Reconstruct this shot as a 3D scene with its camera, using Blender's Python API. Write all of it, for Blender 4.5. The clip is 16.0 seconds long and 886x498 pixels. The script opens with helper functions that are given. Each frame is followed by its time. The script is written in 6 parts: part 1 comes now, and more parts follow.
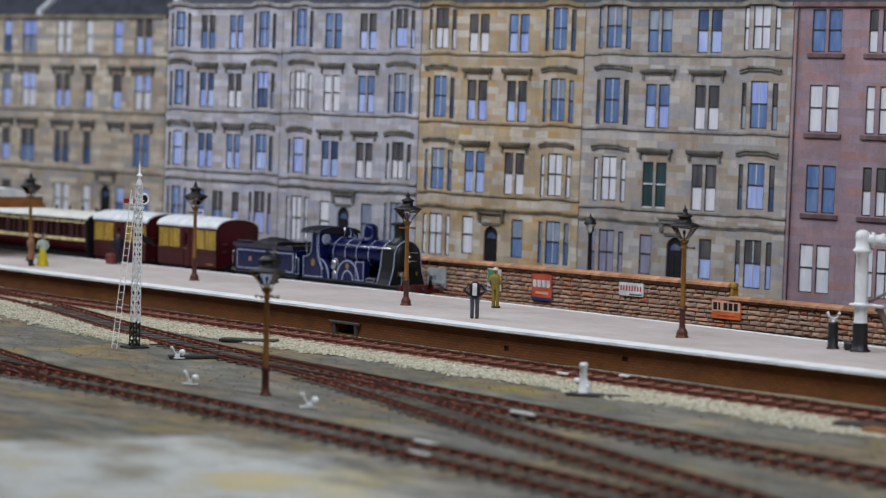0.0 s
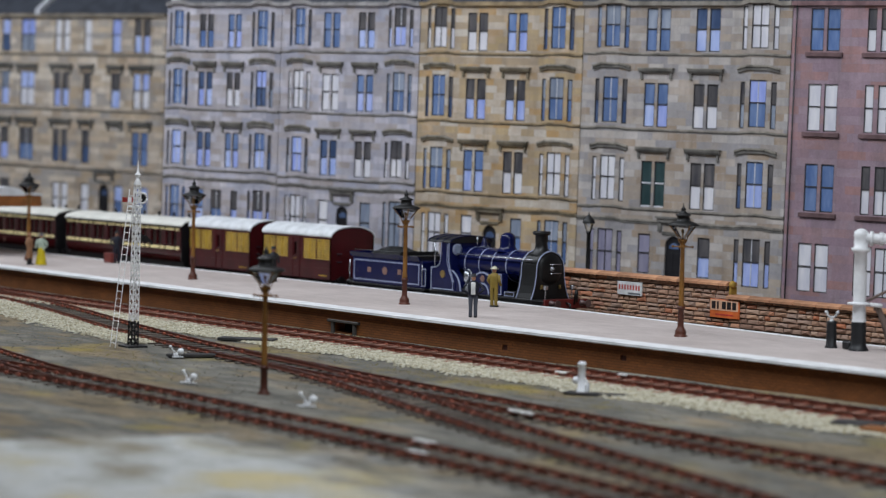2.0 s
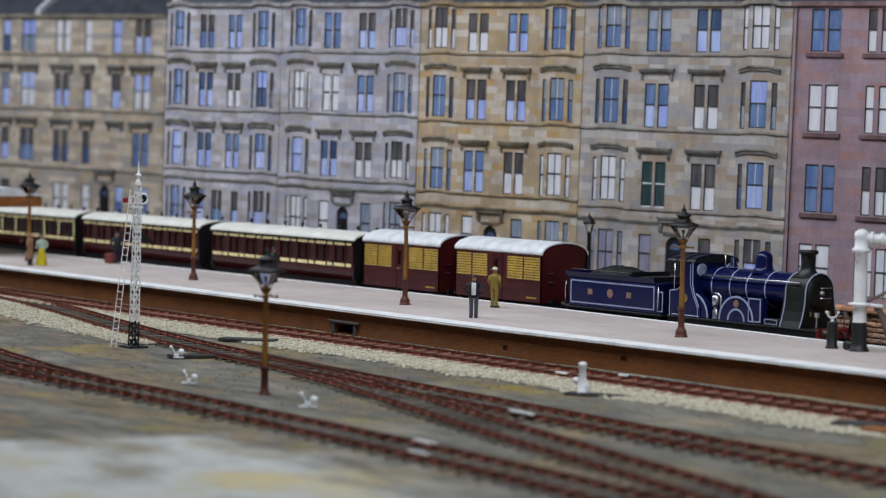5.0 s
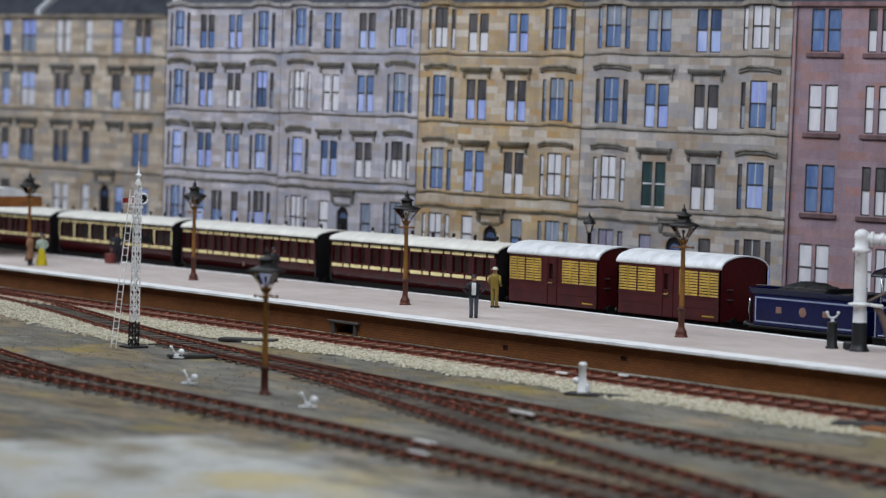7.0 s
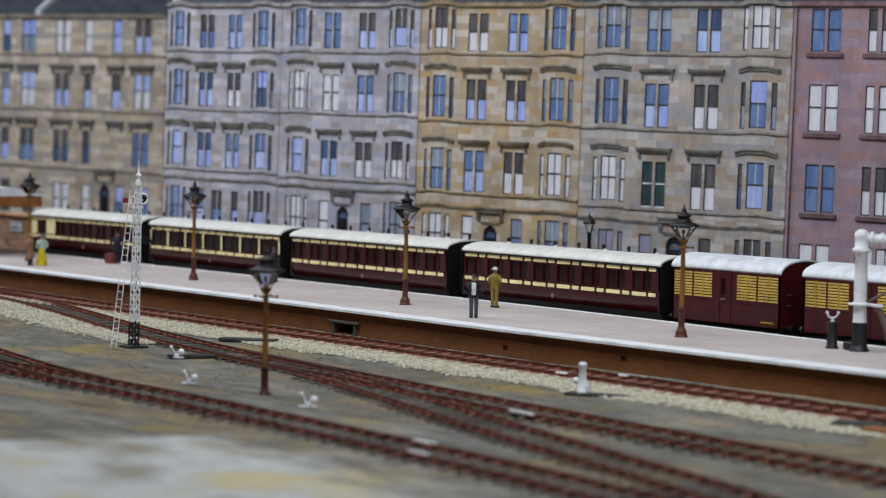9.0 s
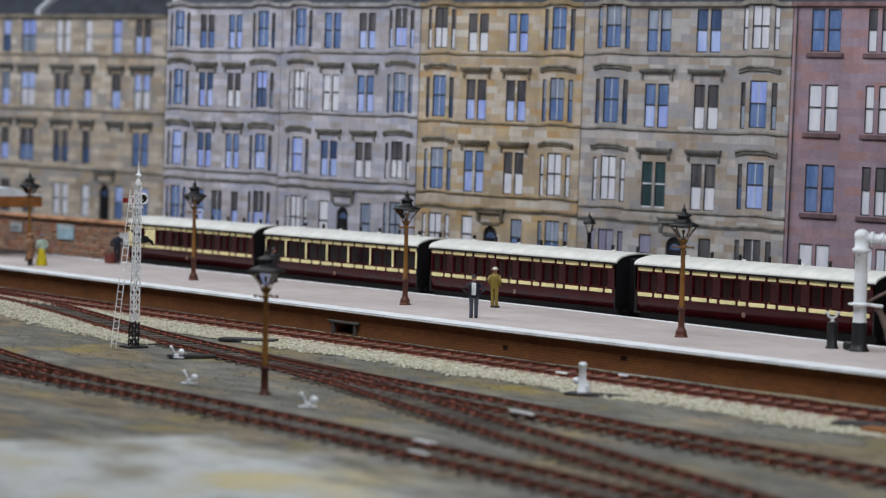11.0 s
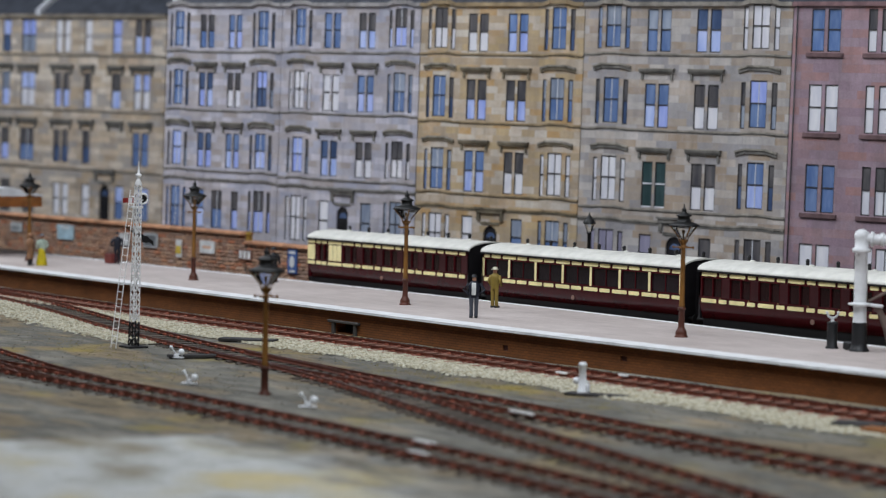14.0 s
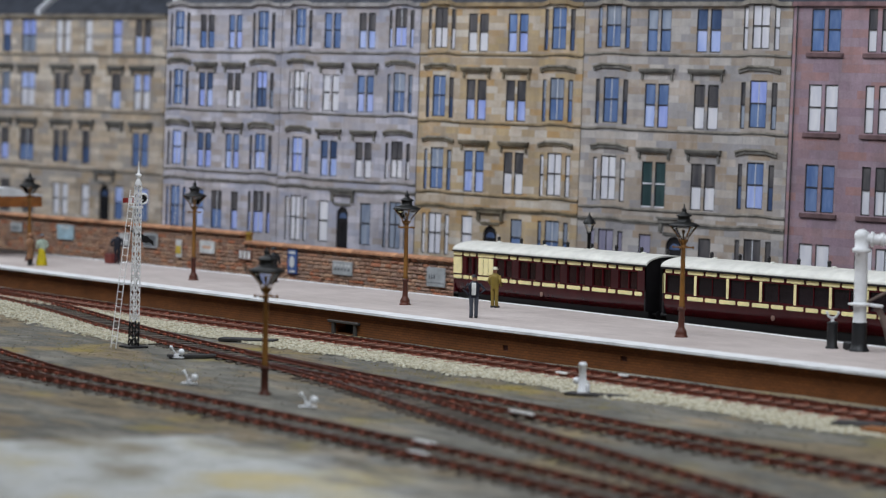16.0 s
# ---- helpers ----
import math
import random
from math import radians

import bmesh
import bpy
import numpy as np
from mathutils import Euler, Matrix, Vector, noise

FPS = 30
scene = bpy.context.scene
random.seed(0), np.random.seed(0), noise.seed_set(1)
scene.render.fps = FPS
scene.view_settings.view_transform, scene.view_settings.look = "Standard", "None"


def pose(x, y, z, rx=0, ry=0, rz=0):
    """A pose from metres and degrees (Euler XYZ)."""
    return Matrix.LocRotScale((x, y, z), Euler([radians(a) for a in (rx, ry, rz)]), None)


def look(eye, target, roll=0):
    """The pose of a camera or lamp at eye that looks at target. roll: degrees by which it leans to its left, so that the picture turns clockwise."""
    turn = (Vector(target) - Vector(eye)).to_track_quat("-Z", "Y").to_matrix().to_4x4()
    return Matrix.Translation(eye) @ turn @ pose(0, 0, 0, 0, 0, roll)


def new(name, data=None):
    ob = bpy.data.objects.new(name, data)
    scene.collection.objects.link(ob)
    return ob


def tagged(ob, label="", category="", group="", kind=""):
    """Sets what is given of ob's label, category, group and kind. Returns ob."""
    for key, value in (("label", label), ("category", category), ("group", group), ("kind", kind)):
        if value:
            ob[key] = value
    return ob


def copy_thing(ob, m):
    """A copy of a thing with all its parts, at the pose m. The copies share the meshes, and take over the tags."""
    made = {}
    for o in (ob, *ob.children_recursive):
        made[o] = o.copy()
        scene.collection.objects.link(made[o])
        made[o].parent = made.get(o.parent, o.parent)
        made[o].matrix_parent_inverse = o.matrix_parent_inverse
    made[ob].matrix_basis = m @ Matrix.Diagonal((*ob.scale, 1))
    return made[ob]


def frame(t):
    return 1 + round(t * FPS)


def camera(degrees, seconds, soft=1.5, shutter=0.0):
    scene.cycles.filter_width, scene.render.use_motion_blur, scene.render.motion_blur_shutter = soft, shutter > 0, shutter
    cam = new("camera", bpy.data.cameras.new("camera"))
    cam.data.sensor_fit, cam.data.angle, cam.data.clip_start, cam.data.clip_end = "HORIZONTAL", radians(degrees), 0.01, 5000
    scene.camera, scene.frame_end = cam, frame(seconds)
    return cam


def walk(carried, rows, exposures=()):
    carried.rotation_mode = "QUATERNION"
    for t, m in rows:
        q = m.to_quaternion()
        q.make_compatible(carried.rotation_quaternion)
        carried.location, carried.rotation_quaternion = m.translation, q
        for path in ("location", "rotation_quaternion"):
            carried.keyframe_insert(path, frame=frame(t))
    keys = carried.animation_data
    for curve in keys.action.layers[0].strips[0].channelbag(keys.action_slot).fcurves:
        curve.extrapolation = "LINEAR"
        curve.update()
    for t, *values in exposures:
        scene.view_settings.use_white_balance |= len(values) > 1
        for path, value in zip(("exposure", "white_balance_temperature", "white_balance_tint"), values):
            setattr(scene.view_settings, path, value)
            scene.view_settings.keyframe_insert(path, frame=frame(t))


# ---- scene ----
# A model railway in 4 mm to the foot scale. Lengths below are in metres of the full-size
# prototype; K turns them into metres of the model.
K = 1 / 76.2
SECONDS = 16.0

# ---- camera ----
cam = camera(21.15, SECONDS, soft=1.2)
EYE = Vector((82.953, -59.362, 8.142))
YAW, PITCH, ROLL = 53.518, -2.6389, 1.159
FORWARD = Vector((-math.sin(radians(YAW)) * math.cos(radians(PITCH)), math.cos(radians(YAW)) * math.cos(radians(PITCH)), math.sin(radians(PITCH))))
RIGHT = Vector((math.cos(radians(YAW)), math.sin(radians(YAW)), 0))
UP = RIGHT.cross(FORWARD)


def aim(dx, dy):
    """The tripod's pose, nudged by thousandths of the view."""
    way = FORWARD - RIGHT * dx / 4200 + UP * dy / 4200
    return look(EYE * K, (EYE + way * 50) * K, ROLL)


walk(cam, [(0, aim(1.6, 0.8)), (0.4, aim(0.4, 0.3)), (1.2, aim(0.2, 0.1)), (1.7, aim(-0.5, -0.4)), (2.4, aim(-1.9, -1.6)),
           (3.0, aim(-2.1, -1.7)), (3.6, aim(-2.1, -1.7)), (4.2, aim(-0.6, -0.4)), (6.3, aim(0, 0)), (SECONDS, aim(0, 0))])
cam.data.dof.use_dof = True
cam.data.dof.focus_distance = 97 * K
cam.data.dof.aperture_fstop = 16

# ---- light: strip lamps under the ceiling of an exhibition hall ----
world = bpy.data.worlds.new("hall_air")
world.use_nodes = True
world.node_tree.nodes["Background"].inputs[0].default_value = (0.9, 0.95, 1.0, 1)
world.node_tree.nodes["Background"].inputs[1].default_value = 0.05
scene.world = world


def ceiling_lamp(x, y, power, sx, sy):
    data = bpy.data.lights.new("hall_lamp", "AREA")
    data.shape, data.size, data.size_y, data.energy = "RECTANGLE", sx, sy, power
    data.color = (0.84, 0.905, 1.0)
    ob = new("hall_lamp", data)
    ob.matrix_world = pose(x, y, 2.35, 8)


ceiling_lamp(1.3, -1.4, 20, 1.6, 0.4)
ceiling_lamp(-1.2, -1.4, 16, 1.6, 0.4)
# unseen strip lamp assumed above the layout's front edge, to brighten upper storeys
strip = bpy.data.lights.new("layout_strip_light", "AREA")
strip.shape, strip.size, strip.size_y, strip.energy = "RECTANGLE", 3.2, 0.1, 8.6
strip.color = (0.86, 0.92, 1.0)
new("layout_strip_light", strip).matrix_world = pose(0.2, -0.22, 0.53, 18)
scene.view_settings.exposure = 0.1

# ---- materials ----


def srgb(r, g, b):
    return tuple((c / 255 / 12.92 if c / 255 <= 0.04045 else ((c / 255 + 0.055) / 1.055) ** 2.4) for c in (r, g, b)) + (1,)


class Mat:
    """A node material whose texture space is the prototype's metres in the object's own frame."""

    def __init__(self, name, rough=0.6, metal=0.0, spec=0.4):
        self.m = bpy.data.materials.new(name)
        self.m.use_nodes = True
        self.t = self.m.node_tree
        self.b = self.t.nodes["Principled BSDF"]
        self.b.inputs["Roughness"].default_value = rough
        self.b.inputs["Metallic"].default_value = metal
        self.b.inputs["Specular IOR Level"].default_value = spec
        co = self.add("ShaderNodeTexCoord")
        sc = self.add("ShaderNodeVectorMath", operation="SCALE")
        sc.inputs["Scale"].default_value = 1 / K
        self.link(co.outputs["Object"], sc.inputs[0])
        self.p = sc.outputs[0]

    def add(self, kind, **kw):
        n = self.t.nodes.new(kind)
        for k, v in kw.items():
            setattr(n, k, v)
        return n

    def link(self, a, b):
        self.t.links.new(a, b)

    def noise(self, scale, detail=4, rough=0.6, stretch=None, seed=0.0):
        v = self.p
        if stretch or seed:
            mp = self.add("ShaderNodeMapping")
            mp.inputs["Scale"].default_value = stretch or (1, 1, 1)
            mp.inputs["Location"].default_value = (seed, seed * 1.7, seed * 0.6)
            self.link(v, mp.inputs[0])
            v = mp.outputs[0]
        n = self.add("ShaderNodeTexNoise")
        n.inputs["Scale"].default_value = scale
        n.inputs["Detail"].default_value = detail
        n.inputs["Roughness"].default_value = rough
        self.link(v, n.inputs["Vector"])
        return n.outputs["Fac"]

    def ramp(self, fac, stops):
        n = self.add("ShaderNodeValToRGB")
        el = n.color_ramp.elements
        while len(el) < len(stops):
            el.new(0.5)
        for e, (pos, col) in zip(el, stops):
            e.position, e.color = pos, col if len(col) == 4 else (*col, 1)
        self.link(fac, n.inputs[0])
        return n.outputs[0]

    def mix(self, a, b, fac, mode="MIX"):
        n = self.add("ShaderNodeMix", data_type="RGBA", blend_type=mode)
        for val, sock in ((fac, n.inputs[0]), (a, n.inputs[6]), (b, n.inputs[7])):
            if hasattr(val, "default_value"):
                self.link(val, sock)
            else:
                sock.default_value = val
        return n.outputs[2]

    def bump(self, fac, strength=0.3, dist=0.02):
        n = self.add("ShaderNodeBump")
        n.inputs["Strength"].default_value = strength
        n.inputs["Distance"].default_value = dist * K
        self.link(fac, n.inputs["Height"])
        self.link(n.outputs[0], self.b.inputs["Normal"])

    def colour(self, c):
        if hasattr(c, "default_value"):
            self.link(c, self.b.inputs["Base Color"])
        else:
            self.b.inputs["Base Color"].default_value = c
        return self.m


def grey(v):
    return (v, v, v, 1)


def paint(name, col, rough=0.45, wear=0.18, grain=8.0, metal=0.0, bump=0.08, spec=0.4, per_object=0.0):
    """Painted or moulded surface with faint blotches and fine grain."""
    m = Mat(name, rough, metal, spec)
    big = m.noise(1.3, 3)
    fine = m.noise(grain, 5, 0.7, seed=3.1)
    dark = tuple(c * (1 - wear * 1.6) for c in col[:3]) + (1,)
    lite = tuple(min(1, c * (1 + wear) + 0.01 * wear) for c in col[:3]) + (1,)
    c = m.ramp(big, [(0.3, dark), (0.7, lite)])
    c = m.mix(c, m.ramp(fine, [(0.3, grey(0.35)), (0.7, grey(0.65))]), 0.35, "OVERLAY")
    if per_object:
        info = m.add("ShaderNodeObjectInfo")
        c = m.mix(c, m.ramp(info.outputs["Random"], [(0, grey(0.5 - per_object)), (1, grey(0.5 + per_object))]), 0.9, "OVERLAY")
    m.bump(fine, bump, 0.02)
    return m.colour(c)


def stone(name, tones, mortar, bw=0.95, bh=0.34, stain=0.75, wash=(0.13, 0.125, 0.12, 1), seed=0.0):
    """Printed ashlar masonry: courses of blocks with uneven tones, streaks and soot."""
    m = Mat(name, 0.75, 0, 0.25)
    sep = m.add("ShaderNodeSeparateXYZ")
    m.link(m.p, sep.inputs[0])
    com = m.add("ShaderNodeCombineXYZ")
    m.link(sep.outputs[0], com.inputs[0])
    m.link(sep.outputs[2], com.inputs[1])
    br = m.add("ShaderNodeTexBrick")
    br.offset = 0.43
    br.inputs["Scale"].default_value = 1.0
    br.inputs["Brick Width"].default_value = bw
    br.inputs["Row Height"].default_value = bh
    br.inputs["Mortar Size"].default_value = 0.012
    br.inputs["Mortar Smooth"].default_value = 0.6
    br.inputs["Color1"].default_value = grey(0.0)
    br.inputs["Color2"].default_value = grey(1.0)
    br.inputs["Mortar"].default_value = grey(0.5)
    br.squash, br.squash_frequency = 0.72, 3
    m.link(com.outputs[0], br.inputs["Vector"])
    n = len(tones)
    soft = m.mix(br.outputs["Color"], m.noise(0.9, 4, 0.7, seed=seed + 31), 0.3)
    c = m.ramp(soft, [(i / (n - 1), t) for i, t in enumerate(tones)])
    c = m.mix(c, mortar, m.ramp(br.outputs["Fac"], [(0.2, grey(0)), (1, grey(0.4))]))
    big = m.noise(0.45, 4, 0.65, seed=seed + 2)
    c = m.mix(c, m.ramp(big, [(0.3, grey(0.36)), (0.7, grey(0.64))]), stain, "OVERLAY")
    streak = m.noise(1.0, 5, 0.7, stretch=(1.6, 1.6, 0.18), seed=seed + 7)
    c = m.mix(c, wash, m.ramp(streak, [(0.44, grey(0)), (0.8, grey(0.42))]))
    fine = m.noise(14, 5, 0.75, seed=seed)
    c = m.mix(c, m.ramp(fine, [(0.25, grey(0.32)), (0.75, grey(0.68))]), 0.45, "OVERLAY")
    m.bump(fine, 0.15, 0.03)
    return m.colour(c)


S_YELLOW = stone("honey_sandstone", [srgb(150, 136, 120), srgb(186, 163, 126), srgb(170, 152, 130), srgb(200, 191, 180), srgb(182, 148, 102), srgb(176, 162, 144)], srgb(158, 140, 116), bw=1.15, bh=0.36, seed=1)
S_GREY = stone("grey_sandstone", [srgb(138, 134, 136), srgb(174, 160, 146), srgb(153, 150, 153), srgb(190, 183, 178), srgb(162, 144, 126), srgb(166, 160, 160)], srgb(146, 140, 138), bw=1.2, bh=0.37, seed=5)
S_GREY2 = stone("pale_grey_sandstone", [srgb(142, 141, 154), srgb(176, 169, 172), srgb(160, 161, 176), srgb(194, 190, 199), srgb(162, 153, 150), srgb(172, 171, 184)], srgb(154, 152, 158), bw=1.15, bh=0.36, seed=9)
S_BUFF = stone("buff_sandstone", [srgb(140, 132, 124), srgb(204, 184, 160), srgb(164, 158, 154), srgb(178, 158, 134), srgb(214, 202, 188), srgb(186, 166, 142)], srgb(152, 144, 136), bw=1.2, bh=0.36, seed=13)
S_PINK = stone("red_sandstone", [srgb(146, 120, 128), srgb(162, 132, 136), srgb(148, 126, 138), srgb(160, 140, 150), srgb(162, 124, 122), srgb(154, 132, 142)], srgb(144, 118, 126), bw=1.5, bh=0.4, seed=17)
# sooty trim stone; its tone also paints shade under courses and bay cornices
TRIM = {"y": paint("weathered_shaded_honey_trim", srgb(116, 106, 88), 0.8, 0.35, 9), "g": paint("sooty_shaded_grey_trim", srgb(112, 109, 104), 0.8, 0.35, 9),
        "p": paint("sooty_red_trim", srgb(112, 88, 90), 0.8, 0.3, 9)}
SLATE = paint("roof_slate", srgb(66, 70, 80), 0.6, 0.25, 6)
FRAME = paint("dark_sash_paint", srgb(62, 60, 62), 0.5, 0.2)


def glazing(name, top, low):
    """A pane with what shows in it: sky, blind or dark room, softly uneven."""
    m = Mat(name, 0.28, 0, 0.5)
    n = m.noise(1.1, 3, 0.6, stretch=(2.5, 2.5, 0.5))
    info = m.add("ShaderNodeObjectInfo")
    c = m.mix(top, low, m.ramp(n, [(0.35, grey(0)), (0.68, grey(1))]))
    c = m.mix(c, m.ramp(info.outputs["Random"], [(0, grey(0.4)), (1, grey(0.62))]), 0.7, "OVERLAY")
    return m.colour(c)


PANE = {"b": glazing("blue_pane", srgb(86, 112, 160), srgb(122, 144, 184)), "B": glazing("deep_blue_pane", srgb(58, 76, 110), srgb(88, 106, 140)),
        "l": glazing("pale_blue_pane", srgb(152, 170, 230), srgb(188, 200, 244)), "w": glazing("white_blind_pane", srgb(210, 210, 220), srgb(234, 232, 236)),
        "d": glazing("dark_pane", srgb(70, 70, 76), srgb(108, 104, 104)), "g": glazing("grey_pane", srgb(120, 132, 154), srgb(156, 164, 178)),
        "D": glazing("green_dark_pane", srgb(40, 62, 64), srgb(62, 82, 84)), "p": glazing("lilac_pane", srgb(130, 127, 150), srgb(158, 154, 174))}

# ---- mesh helpers ----


class G:
    """Gathers vertices and faces of one part, in prototype metres."""

    def __init__(self):
        self.v, self.f, self.s, self.k, self.cur = [], [], [], [], 0

    def add(self, verts, faces, smooth=False, convex=False):
        o = len(self.v)
        vs = [Vector(p) for p in verts]
        if convex:
            mid = sum(vs, Vector()) / len(vs)
            fixed = []
            for f in faces:
                c = sum((vs[i] for i in f), Vector()) / len(f)
                n = (vs[f[1]] - vs[f[0]]).cross(vs[f[2]] - vs[f[0]])
                fixed.append(tuple(f) if n.dot(c - mid) >= 0 else tuple(reversed(f)))
            faces = fixed
        self.v += [tuple(p) for p in vs]
        self.f += [tuple(i + o for i in f) for f in faces]
        self.s += [smooth] * len(faces)
        self.k += [self.cur] * len(faces)
        return self

    def box(self, x0, x1, y0, y1, z0, z1, c=0.0):
        if not c:
            vs = [(x, y, z) for x in (x0, x1) for y in (y0, y1) for z in (z0, z1)]
            return self.add(vs, [(0, 1, 3, 2), (4, 6, 7, 5), (0, 4, 5, 1), (2, 3, 7, 6), (0, 2, 6, 4), (1, 5, 7, 3)], convex=True)
        lo, hi = (x0, y0, z0), (x1, y1, z1)
        ids, vs = {}, []
        sg = [(a, b, d) for a in (0, 1) for b in (0, 1) for d in (0, 1)]
        for s in sg:
            for a in range(3):
                p = [hi[i] if s[i] else lo[i] for i in range(3)]
                for i in range(3):
                    if i != a:
                        p[i] += -c if s[i] else c
                ids[s, a] = len(vs)
                vs.append(p)
        fs = []
        for a in range(3):
            b, d = [i for i in range(3) if i != a]
            for side in (0, 1):
                q = []
                for (m, n) in ((0, 0), (1, 0), (1, 1), (0, 1)):
                    s = [0, 0, 0]
                    s[a], s[b], s[d] = side, m, n
                    q.append(ids[tuple(s), a])
                fs.append(q)
            for m in (0, 1):
                for n in (0, 1):
                    s0, s1 = [0, 0, 0], [0, 0, 0]
                    s0[b], s0[d], s1[b], s1[d], s1[a] = m, n, m, n, 1
                    fs.append([ids[tuple(s0), b], ids[tuple(s1), b], ids[tuple(s1), d], ids[tuple(s0), d]])
        for s in sg:
            fs.append([ids[s, 0], ids[s, 1], ids[s, 2]])
        return self.add(vs, fs, convex=True)

    def lathe(self, prof, seg=12, at=(0, 0, 0), axis="z", smooth=True, caps=True, turn=0.0):
        """prof: (radius, height) pairs from one end to the other."""
        vs, fs = [], []
        for r, h in prof:
            for k in range(seg):
                a = 2 * math.pi * (k + turn) / seg
                p = (r * math.cos(a), r * math.sin(a), h)
                p = {"z": p, "x": (p[2], p[0], p[1]), "y": (p[1], p[2], p[0])}[axis]
                vs.append((p[0] + at[0], p[1] + at[1], p[2] + at[2]))
        up = prof[-1][1] >= prof[0][1]
        for i in range(len(prof) - 1):
            for k in range(seg):
                q = (i * seg + k, i * seg + (k + 1) % seg, (i + 1) * seg + (k + 1) % seg, (i + 1) * seg + k)
                fs.append(q if up else q[::-1])
        self.add(vs, fs, smooth)
        if caps:
            n = len(prof)
            lo, hi = tuple(range(seg)), tuple(range((n - 1) * seg, n * seg))
            self.add(vs, [lo[::-1] if up else lo, hi if up else hi[::-1]])
        return self

    def tube(self, pts, r, seg=6):
        """A round bar through pts."""
        pts = [Vector(p) for p in pts]
        vs, fs = [], []
        for i, p in enumerate(pts):
            d = (pts[min(i + 1, len(pts) - 1)] - pts[max(i - 1, 0)]).normalized()
            a = d.cross(Vector((0, 0, 1)) if abs(d.z) < 0.9 else Vector((1, 0, 0))).normalized()
            b = d.cross(a)
            for k in range(seg):
                t = 2 * math.pi * k / seg
                vs.append(p + (a * math.cos(t) + b * math.sin(t)) * r)
        for i in range(len(pts) - 1):
            for k in range(seg):
                fs.append((i * seg + k, (i + 1) * seg + k, (i + 1) * seg + (k + 1) % seg, i * seg + (k + 1) % seg))
        fs += [tuple(range(seg)), tuple(reversed(range((len(pts) - 1) * seg, len(pts) * seg)))]
        return self.add(vs, fs, seg > 5)

    def prism(self, poly, lo, hi, axis="x", smooth=False):
        """poly: counter-clockwise outline in the two other axes (in cyclic order), swept from lo to hi along axis."""
        n = len(poly)
        vs = []
        for h in (lo, hi):
            for a, b in poly:
                vs.append({"x": (h, a, b), "y": (b, h, a), "z": (a, b, h)}[axis])
        self.add(vs, [(i, (i + 1) % n, n + (i + 1) % n, n + i) for i in range(n)], smooth)
        return self.add(vs, [tuple(reversed(range(n))), tuple(range(n, 2 * n))])

    def sphere(self, c, rx, ry=None, rz=None, seg=10, rings=6):
        ry, rz = ry or rx, rz or rx
        prof = [(math.sin(math.pi * i / rings) or 0.01, -math.cos(math.pi * i / rings)) for i in range(rings + 1)]
        o = len(self.v)
        self.lathe([(max(r, 0.02), h) for r, h in prof], seg)
        for i in range(o, len(self.v)):
            x, y, z = self.v[i]
            self.v[i] = (c[0] + x * rx, c[1] + y * ry, c[2] + z * rz)
        return self

    def shift(self, m, start=0):
        self.v[start:] = [tuple(m @ Vector(p)) for p in self.v[start:]]
        return self

    def weld(self):
        """Joins corners that coincide, for surfaces made of flat cells."""
        seen, to, vs = {}, [], []
        for p in self.v:
            key = tuple(round(c, 4) for c in p)
            if key not in seen:
                seen[key] = len(vs)
                vs.append(p)
            to.append(seen[key])
        self.v, self.f = vs, [tuple(to[i] for i in f) for f in self.f]
        return self

    def mesh(self, name, mats):
        me = bpy.data.meshes.new(name)
        me.from_pydata([(x * K, y * K, z * K) for x, y, z in self.v], [], self.f)
        me.polygons.foreach_set("use_smooth", self.s)
        for m in mats if isinstance(mats, (list, tuple)) else [mats]:
            me.materials.append(m)
        if any(self.k):
            me.polygons.foreach_set("material_index", self.k)
        me.update()
        return me


def part(name, g, material, parent=None, label="", at=None):
    """Links a gathered mesh as one object under a thing or part."""
    ob = new(name, g.mesh(name, material) if isinstance(g, G) else g)
    ob.parent = parent
    if at is not None:
        ob.matrix_basis = at
    return tagged(ob, label)


def P(x, y, z, rx=0, ry=0, rz=0):
    return pose(x * K, y * K, z * K, rx, ry, rz)


def thing(name, label, category, at=None, group="", kind=""):
    ob = new(name)
    ob.empty_display_size = 0.005
    if at is not None:
        ob.matrix_basis = at
    return tagged(ob, label, category, group, kind)


# ---- the hall: plain walls round the layout ----
HALL = paint("hall_plaster", grey(0.62), 0.9, 0.08, 0.4)
HALL_FLOOR = paint("hall_floor_boards", srgb(128, 100, 76), 0.6, 0.2, 0.5)
CEIL = paint("hall_ceiling_paint", grey(0.75), 0.9, 0.05, 0.4)
for nm, b in (("wall_north", (-330, 330, 250, 258, -90, 190)), ("wall_south", (-330, 330, -308, -300, -90, 190)),
              ("wall_west", (-338, -330, -308, 258, -90, 190)), ("wall_east", (330, 338, -308, 258, -90, 190))):
    tagged(part(nm, G().box(*b), HALL), "plain painted exhibition hall wall", "wall", kind="structure")
tagged(part("floor", G().box(-338, 338, -308, 258, -98, -90), HALL_FLOOR), "plain wooden hall floor", "floor", kind="structure")
tagged(part("ceiling", G().box(-338, 338, -308, 258, 190, 198), CEIL), "plain white hall ceiling", "ceiling", kind="structure")

# ---- the layout's ground ----


